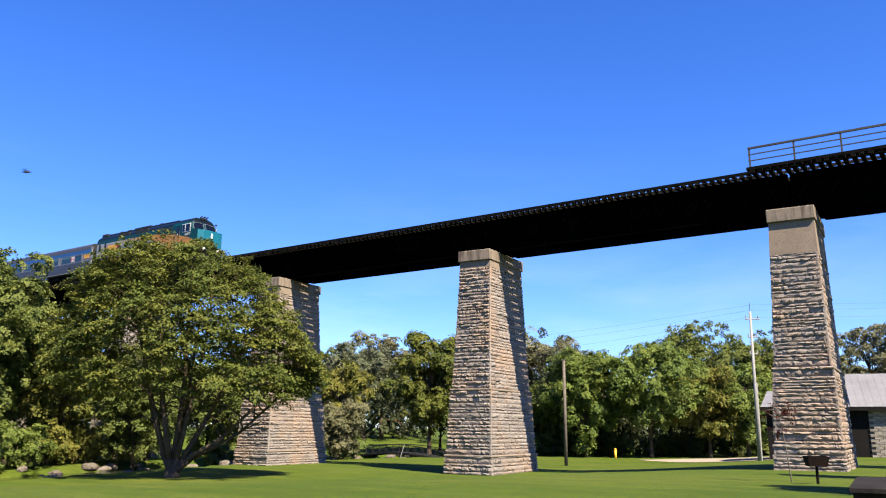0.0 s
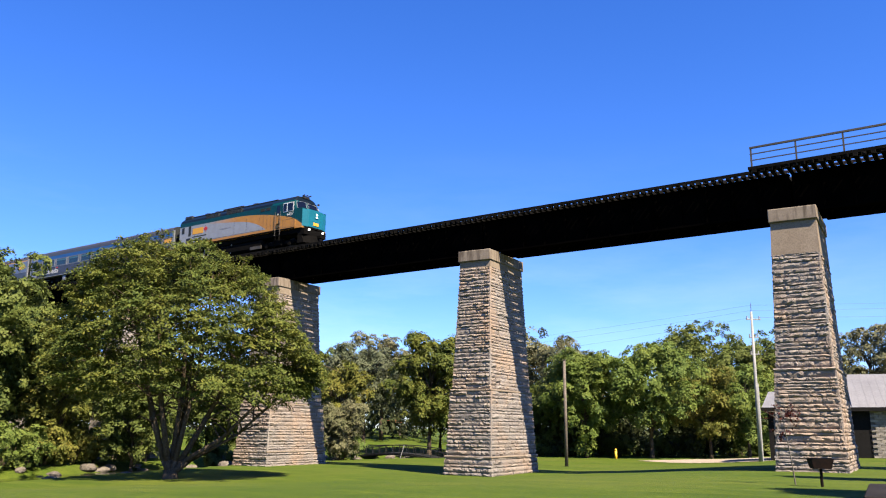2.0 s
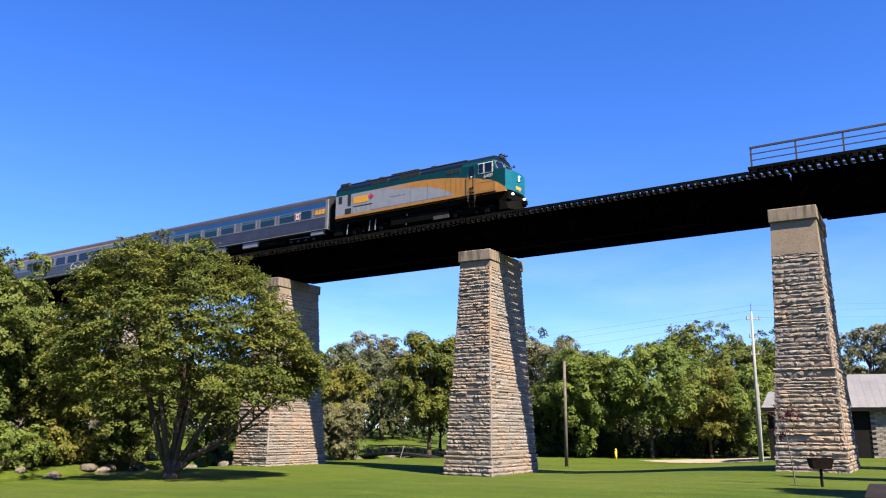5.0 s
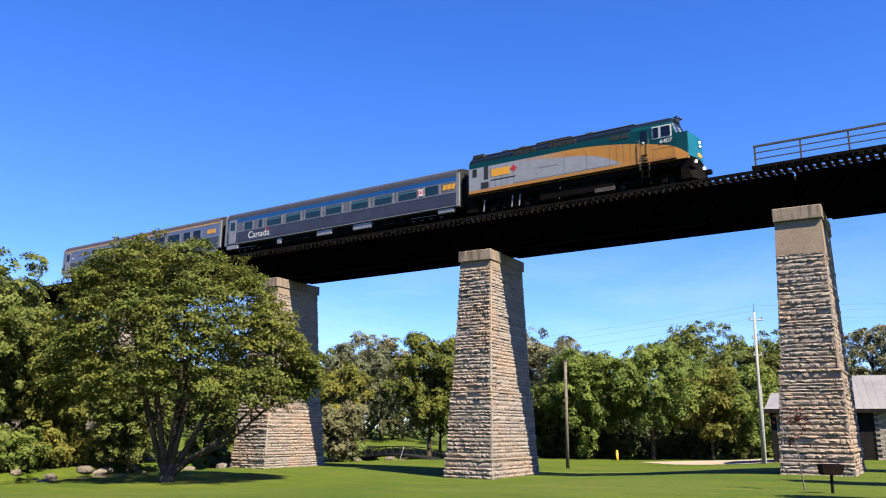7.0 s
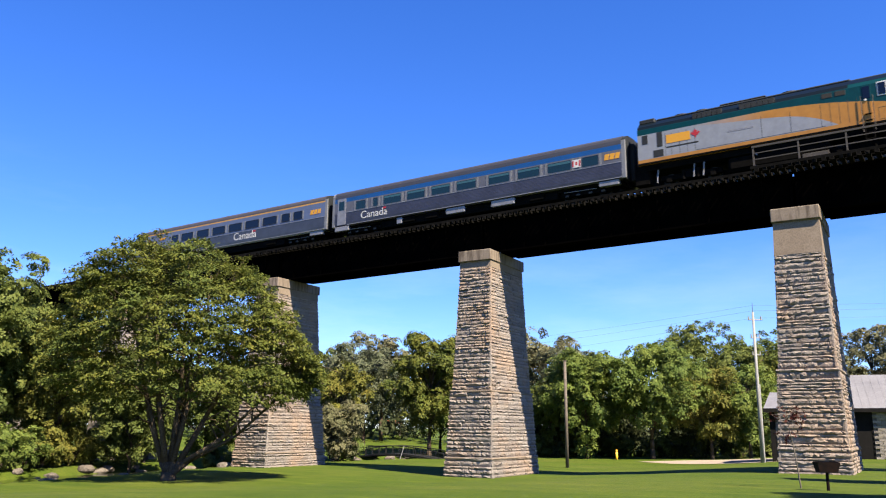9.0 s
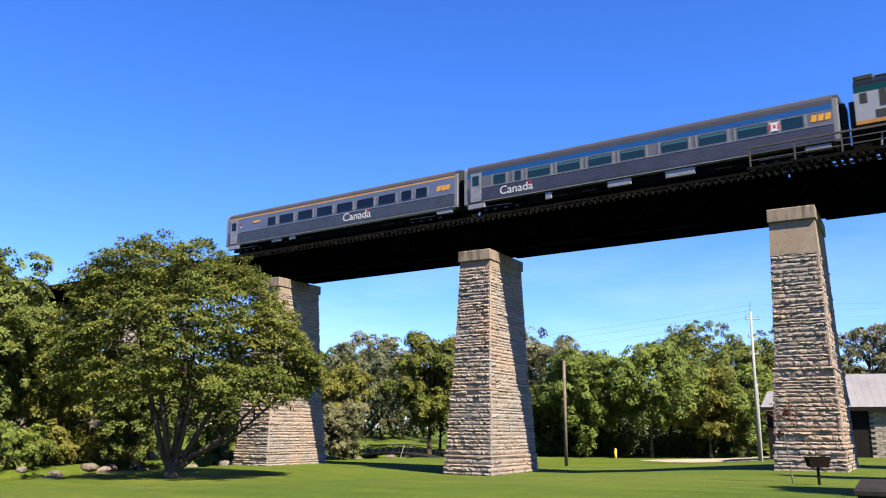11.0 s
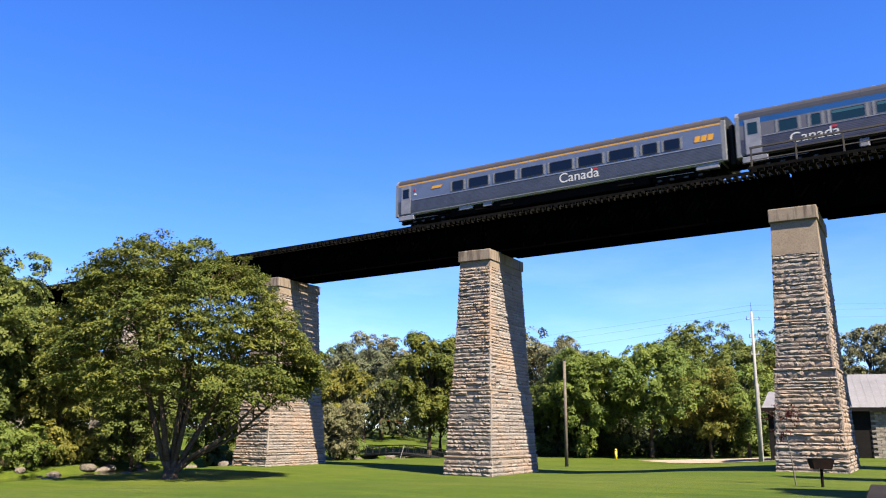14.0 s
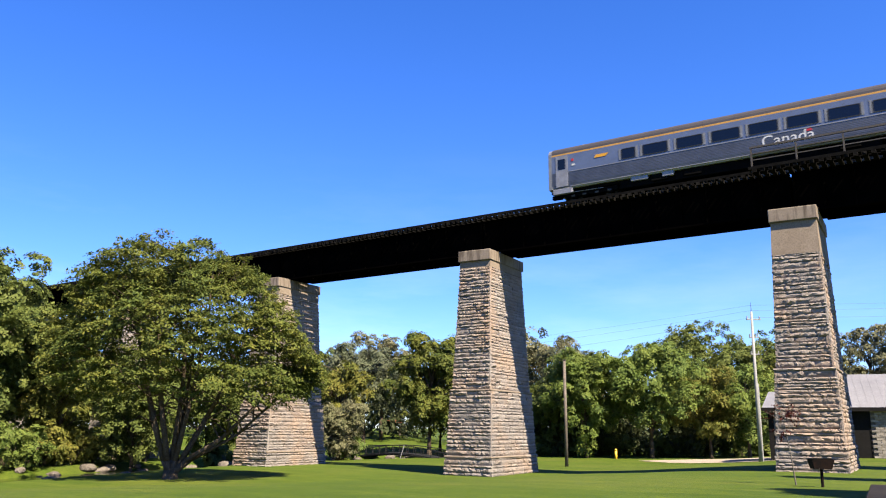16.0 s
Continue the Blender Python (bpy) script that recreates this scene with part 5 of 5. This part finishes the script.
def footbridge():
    """A low arched footbridge with steel side trusses over the creek."""
    ax, ay, bx, by = -64.4, 74.6, -46.5, 71.6
    L = math.hypot(bx - ax, by - ay)
    root = thing("footbridge", pose(ax, ay, -0.7, 0, 0, math.degrees(math.atan2(by - ay, bx - ax))), "low dark arched footbridge over the creek", "footbridge")

    def rise(u):
        return 0.95 * (1 - (2 * u / L - 1) ** 2)
    n = 16
    for y in (-0.9, 0.9):
        bm = bmesh.new()
        for i in range(n):
            u0, u1 = L * i / n, L * (i + 1) / n
            tube(bm, (u0, y, rise(u0)), (u1, y, rise(u1)), 0.12, 0.12, 6)
        part("beam", bm, M_BRIDGEWOOD, root)
    for i in range(n * 3):
        u = L * (i + 0.5) / (n * 3)
        ob = part("deck_plank", boxes((u - 0.15, u + 0.15, -1.0, 1.0, rise(u) + 0.1, rise(u) + 0.15)), M_BRIDGEWOOD, root)
    for y in (-0.95, 0.95):
        bm = bmesh.new()
        for i in range(n):
            u0, u1 = L * i / n, L * (i + 1) / n
            tube(bm, (u0, y, rise(u0) + 0.95), (u1, y, rise(u1) + 0.95), 0.05, 0.05, 6)
        part("top_rail", bm, M_BRIDGEWOOD, root)
        for i in range(n + 1):
            u = L * i / n
            bm = bmesh.new()
            tube(bm, (u, y, rise(u)), (u, y, rise(u) + 0.95), 0.035, 0.035, 6)
            part("railing_post", bm, M_BRIDGEWOOD, root)
        for k in range(3):
            bm = bmesh.new()
            for i in range(n):
                u0, u1 = L * i / n, L * (i + 1) / n
                tube(bm, (u0, y, rise(u0) + 0.3 + 0.2 * k), (u1, y, rise(u1) + 0.3 + 0.2 * k), 0.018, 0.018, 4)
            part("railing_wire", bm, M_BRIDGEWOOD, root)
    for u in (2.9, 10.4):
        bm = bmesh.new()
        tube(bm, (u - 0.25, -1.35, -0.3), (u + 0.35, -1.0, rise(u) + 1.0), 0.045, 0.045, 6)
        part("brace", bm, M_PALEPOLE, root, "pale slanted brace")
    for u in (0.0, L):
        part("abutment", boxes((u - 0.6, u + 0.6, -1.2, 1.2, -1.2, 0.12), bevel=0.05), M_CONC, root)


footbridge()


def pole():
    root = thing("wooden_pole", on_ground(-30.7, 63.35), "plain grey wooden pole standing on the lawn", "pole")
    bm = bmesh.new()
    tube(bm, (0, 0, -0.4), (0, 0, 8.75), 0.15, 0.12, 12)
    part("shaft", bm, M_POLE, root, smooth=True)
    part("cap", boxes((-0.13, 0.13, -0.13, 0.13, 8.74, 8.8), bevel=0.02), M_POLE, root)


pole()


def utility_pole():
    x, y = -16.81, 70.22
    z = ground_z(x, y)
    root = thing("utility_pole", pose(x, y, z), "pale leaning utility pole with insulators and wires", "utility pole")
    across = Vector((0.826, 0.564, 0))
    tip = across * 0.1 + Vector((0, 0, 12.15))
    bm = bmesh.new()
    tube(bm, (0, 0, -0.5), tip, 0.17, 0.09, 12)
    part("shaft", bm, M_PALEPOLE, root, smooth=True)
    bm = bmesh.new()
    tube(bm, across * 0.12 + Vector((0, 0, 0)), across * 0.17 + Vector((0, 0, 6.2)), 0.11, 0.1, 10)
    part("guard_tube", bm, M_PALEPOLE, root, "pale cable guard strapped to the pole")
    for zz, w in ((11.5, 0.75), (8.6, 0.45), (10.0, 0.5)):
        c = tip * (zz / 12.15)
        bm = bmesh.new()
        tube(bm, c - across * w * 0.6, c + across * w, 0.05, 0.05, 6)
        arm = part("crossarm", bm, M_PALEPOLE, root)
        for s in (-0.5, 0.85):
            bm = bmesh.new()
            p = c + across * w * s
            tube(bm, p, p + Vector((0, 0, 0.28)), 0.06, 0.045, 8)
            part("insulator", bm, M_PALEPOLE, arm)
    bm = bmesh.new()
    tube(bm, tip, tip + Vector((0, 0, 0.75)), 0.03, 0.02, 6)
    part("top_pin", bm, M_WIRE, root)
    for k, (zz, sag, fall) in enumerate(((12.75, 0.9, 1.6), (12.3, 0.9, 1.9), (11.7, 1.0, 2.2))):
        for end, n in ((Vector((-62, -2, -fall * 1.6)), 16), (Vector((62, 33, 3.6)), 16)):
            start = tip * (zz / 12.75) if k else tip + Vector((0, 0, 0.6))
            start = Vector((start.x, start.y, zz - 0.05))
            pts = [start + end * (i / n) - Vector((0, 0, sag * 4 * (i / n) * (1 - i / n))) for i in range(n + 1)]
            bm = bmesh.new()
            for a, b in zip(pts, pts[1:]):
                tube(bm, a, b, 0.007, 0.007, 4)
            part("wire", bm, M_WIRE, root)


utility_pole()


def hydrant():
    root = thing("marker_post", on_ground(-35.0, 84.2), "short yellow marker post at the lawn edge", "marker post")
    bm = bmesh.new()
    tube(bm, (0, 0, -0.2), (0, 0, 0.85), 0.13, 0.13, 12)
    part("post", bm, M_YELLOW, root, smooth=True)
    bm = bmesh.new()
    tube(bm, (0, 0, 0.85), (0, 0, 1.02), 0.16, 0.08, 12)
    part("cap", bm, M_YELLOW, root, smooth=True)


hydrant()


def grill():
    root = thing("park_grill", on_ground(-4.4, 24.9, 0, 28) @ Matrix.Scale(0.8, 4), "rusty black iron park grill on a pedestal", "grill")
    bm = bmesh.new()
    tube(bm, (0, 0, -0.3), (0, 0, 0.62), 0.05, 0.05, 10)
    part("pedestal", bm, M_GRILL, root)
    bm = bmesh.new()
    # fire box: flared, open at the top, with a raised back edge
    lo, hi = 0.29, 0.37
    outer = [[bm.verts.new((sx * h, sy * h * 0.75, z)) for sx, sy in ((-1, -1), (1, -1), (1, 1), (-1, 1))] for h, z in ((lo, 0.6), (hi, 0.93))]
    inner = [[bm.verts.new((sx * h, sy * h * 0.75, z)) for sx, sy in ((-1, -1), (1, -1), (1, 1), (-1, 1))] for h, z in ((hi - 0.02, 0.93), (lo - 0.02, 0.64))]
    rings = [*outer, *inner]
    bm.faces.new(outer[0][::-1])
    for a, b in zip(rings, rings[1:]):
        for i in range(4):
            bm.faces.new((a[i], a[(i + 1) % 4], b[(i + 1) % 4], b[i]))
    bm.faces.new(inner[1])
    bmesh.ops.recalc_face_normals(bm, faces=bm.faces)
    part("fire_box", bm, M_GRILL, root)
    for k in range(11):
        u = -0.32 + 0.064 * k
        bm = bmesh.new()
        tube(bm, (u, -0.27, 0.94), (u, 0.27, 0.94), 0.008, 0.008, 5)
        part("grate_bar", bm, M_GRILL, root)
    bm = bmesh.new()
    tube(bm, (-0.34, -0.27, 0.94), (-0.34, -0.42, 0.96), 0.012, 0.02, 6)
    part("handle", bm, M_GRILL, root)


grill()


def sapling():
    x, y = -5.3, 26.0
    root = thing("sapling", on_ground(x, y) @ Matrix.Scale(0.86, 4), "slender sapling with dark red leaves before the pier", "sapling")
    top = Vector((-0.3, -0.15, 2.6))
    bm = bmesh.new()
    limb(bm, [Vector((0, 0, -0.1)), Vector((-0.1, -0.05, 1.1)), Vector((-0.2, -0.1, 1.9)), top], 0.028, 0.008, 6)
    r = random.Random(3)
    cs = []
    for k in range(15):
        f = r.random() * 2
        low, mid = Vector((-0.1, -0.05, 1.1)), Vector((-0.2, -0.1, 1.9))
        a = low.lerp(mid, f) if f < 1 else mid.lerp(top, f - 1)
        tip = a + Vector((r.uniform(-0.5, 0.35), r.uniform(-0.35, 0.35), r.uniform(-0.15, 0.4)))
        twig = bmesh.new()
        limb(twig, [a, tip], 0.012, 0.004, 5)
        part("branch", twig, M_POLE, root)
        cs.append(tip)
    part("trunk", bm, M_POLE, root)
    g = np.random.default_rng(5)
    v, q = leaf_arrays(g, np.array(cs), np.full(len(cs), 0.15), 420, 0.085, per=14)
    crown = new("crown", mesh_from_arrays("crown", v, q, M_LEAF_RED))
    crown.parent = root


sapling()


def picnic_table():
    root = thing("picnic_table", pose(-0.42, 8.6, ground_z(0, 8.6), 0, 0, 6), "dark weathered plank picnic table in the shade", "picnic table")
    for k in range(5):
        u = -0.72 + 0.3 * k
        ob = part("tabletop_plank", boxes((u, u + 0.285, -0.95, 0.95, 0.72, 0.77), bevel=0.008), M_TABLE, root)
    for u in (-1.25, 1.2):
        part("bench_plank", boxes((u - 0.14, u + 0.14, -0.95, 0.95, 0.42, 0.465), bevel=0.008), M_TABLE, root)
    for y in (-0.65, 0.65):
        bm = bmesh.new()
        tube(bm, (-0.75, y, -0.05), (-0.3, y, 0.72), 0.05, 0.05, 6)
        tube(bm, (0.75, y, -0.05), (0.3, y, 0.72), 0.05, 0.05, 6)
        part("leg_frame", bm, M_TABLE, root)
        part("bench_beam", boxes((-1.35, 1.35, y - 0.03, y + 0.03, 0.34, 0.42)), M_TABLE, root)
        part("top_cleat", boxes((-0.7, 0.75, y - 0.03, y + 0.03, 0.64, 0.72)), M_TABLE, root)


picnic_table()


def pavilion_building():
    """Low park building: grey metal roof, dark siding, pale split-block wall foot. Local x runs along its front, -y is the front."""
    root = thing("park_building", pose(-16.5, 72.6, 0.55, 0, 0, 12), "low park building with grey metal roof and block walls", "building")
    bm = boxes((0, 27, 0, 11, -0.4, 4.2))
    part("wall", bm, M_WALLGREY, root)
    # dark siding panel, toned down for the eave's shade, and corner trims
    part("wall_panel", boxes((4.4, 7.45, -0.03, 0.05, 0, 4.2)), M_WALLDARK, root, "dark grey siding")
    part("corner_trim", boxes((-0.08, 0.35, -0.06, 0.3, -0.3, 4.2)), M_WALLDARK, root)
    part("corner_trim", boxes((7.45, 7.55, -0.06, 0.05, -0.3, 4.2)), M_WALLDARK, root)

    def roof(x0, x1, ridge_y, ridge_z, eave, inset):
        bm = bmesh.new()
        a = [bm.verts.new(p) for p in ((x0, -0.6, eave), (x1, -0.6, eave), (x1, ridge_y, ridge_z), (x0 + inset, ridge_y, ridge_z), (x1, 11.6, eave), (x0, 11.6, eave))]
        b = [bm.verts.new(v.co + Vector((0, 0, 0.12))) for v in a]
        for q in ((0, 1, 2, 3), (3, 2, 4, 5)):
            bm.faces.new([b[i] for i in q])
            bm.faces.new([a[i] for i in q[::-1]])
        bm.faces.new((b[0], b[3], b[5]))
        bm.faces.new((a[0], a[5], a[3]))
        for i, j in ((0, 1), (1, 2), (2, 4), (4, 5), (5, 0)):
            bm.faces.new((a[i], a[j], b[j], b[i]))
        return bm
    part("roof", roof(-0.5, 10.9, 4.5, 5.75, 4.22, 0.55), M_ROOF, root, "grey metal wing roof")
    part("roof", roof(6.3, 28, 6.0, 7.25, 4.24, 0.1), M_ROOF, root, "grey metal main roof")
    part("fascia", boxes((-0.55, 28, -0.68, -0.6, 4.05, 4.36)), M_WALLDARK, root, "dark eave fascia")
    k = 0
    for x in np.arange(6.9, 28, 0.6):
        bm = bmesh.new()
        tube(bm, (x, -0.6, 4.365), (x, 6.0, 7.375), 0.012, 0.012, 4)
        part("roof_seam", bm, M_ROOF, root)
    # split blocks at the wall foot
    rb = random.Random(6)
    shapes = []
    for s in range(4):
        bm = boxes((-0.29, 0.29, -0.07, 0.05, -0.095, 0.095), bevel=0.015)
        for v in bm.verts:
            v.co += Vector((0, rb.uniform(-0.03, 0.01), 0))
        me = bpy.data.meshes.new("block")
        bm.to_mesh(me)
        bm.free()
        me.materials.append(M_BLOCK)
        shapes.append(me)
    for x0, x1, rows in ((0.4, 4.4, 11), (7.55, 12, 21)):
        for j in range(rows):
            x = x0 + 0.3 + (0.3 if j % 2 else 0.0)
            while x < x1 - 0.25:
                ob = new("block", rb.choice(shapes))
                ob.parent = root
                ob.location = (x, -0.05, 0.1 + 0.2 * j)
                x += 0.6


pavilion_building()

bm = bmesh.new()
box(bm, -1.1, 1.1, -0.25, 0.25, 0.4, 0.5, 0.02)
seat_thing = thing("park_bench", on_ground(-71.2, 84.4, 0, 34), "pale low bench on the far lawn", "bench")
part("seat", bm, M_WHITE, seat_thing)
part("backrest", boxes((-1.1, 1.1, 0.2, 0.27, 0.5, 0.95), bevel=0.02), M_WHITE, seat_thing)
for u in (-0.9, 0.9):
    part("leg", boxes((u - 0.08, u + 0.08, -0.2, 0.25, -0.1, 0.42)), M_WHITE, seat_thing)
shelter = thing("awning", on_ground(-85.7, 110.0, 0, 34), "small red awning among the far trees", "awning")
bm = bmesh.new()
prism(bm, [(-1.9, 2.0), (1.9, 2.0), (1.2, 2.75), (-1.2, 2.75)], -1.2, 1.2, "y")
part("canopy", bm, plain("faded_red_canvas", (0.45, 0.1, 0.07), 0.8), shelter)
for u in (-1.7, 1.7):
    for w in (-1.1, 1.1):
        part("post", boxes((u - 0.05, u + 0.05, w - 0.05, w + 0.05, -0.1, 2.02)), M_POLE, shelter)


def bird():
    root = thing("bird", pose(0, 0, 0), "small dark bird in flight", "bird")
    bm = bmesh.new()
    bmesh.ops.create_icosphere(bm, subdivisions=2, radius=0.1)
    for v in bm.verts:
        v.co.x *= 1.9
    tube(bm, (-0.15, 0, 0), (-0.36, 0, 0.0), 0.05, 0.09, 6)
    bmesh.ops.scale(bm, vec=(0.62, 0.62, 0.62), verts=bm.verts)
    part("body", bm, M_BLACK, root, smooth=True)
    wings = []
    for s in (-1, 1):
        bm = bmesh.new()
        prism(bm, [(0.06, 0), (0.04, s * 0.12), (-0.04, s * 0.25), (-0.06, s * 0.11), (-0.06, 0)], -0.008, 0.008, "z")
        wings.append((part("wing", bm, M_BLACK, root), s))
    return root, wings


flyer, flyer_wings = bird()

PIERS = [(-50.27, -0.1, 4.9, 13.9, True), (-29.80, 0.0, 5.6, 14.0, True), (-8.85, 0.95, 6.3, 12.6, True)]
for x, base, step, sm, seen in PIERS:
    pier(x, base, step, sm, seen, "tapered rock-faced limestone pier with a concrete cap")
for x in (-70.9, -92, -113, -134, 12.0, 33.0):
    pier(x, ground_z(x, TRACK_Y) - 0.1, 5.2, 13.9, False, "tapered rock-faced limestone pier hidden among trees")


# ---- motion ----
def rear_x(t):
    """Rear end of the last coach along the track: the train slows a little on the way."""
    return -129.457 + t * (6.9346 + t * (-0.05429 + t * 0.001985))


def motions():
    times = [k * 0.5 for k in range(33)]
    for car, dx in ((last_coach, 0.0), (first_coach, 25.91), (engine, 52.0)):
        walk(car, [(t, pose(rear_x(t) + dx, TRACK_Y, RAIL_Z)) for t in times])
    steps = [k * 0.1 for k in range(161)]
    for w, x in WHEELSETS:
        walk(w, [(t, pose(x, 0, 0.46, 0, math.degrees((rear_x(t) - rear_x(0)) / 0.46), 0)) for t in steps])

    way = Vector((-0.826, -0.564, 0.02))
    start = Vector((-37.37, 19.18, 14.79))
    walk(flyer, [(t, Matrix.Translation(start + way * 15 * t) @ pose(0, 0, 0, 0, 0, 214)) for t in (0.0, 4.0, 8.0, 12.0, 16.0)])
    for w, s in flyer_wings:
        walk(w, [(t, pose(0, 0, 0.02, s * 35 * math.cos(t * 18), 0, 0)) for t in steps])


motions()
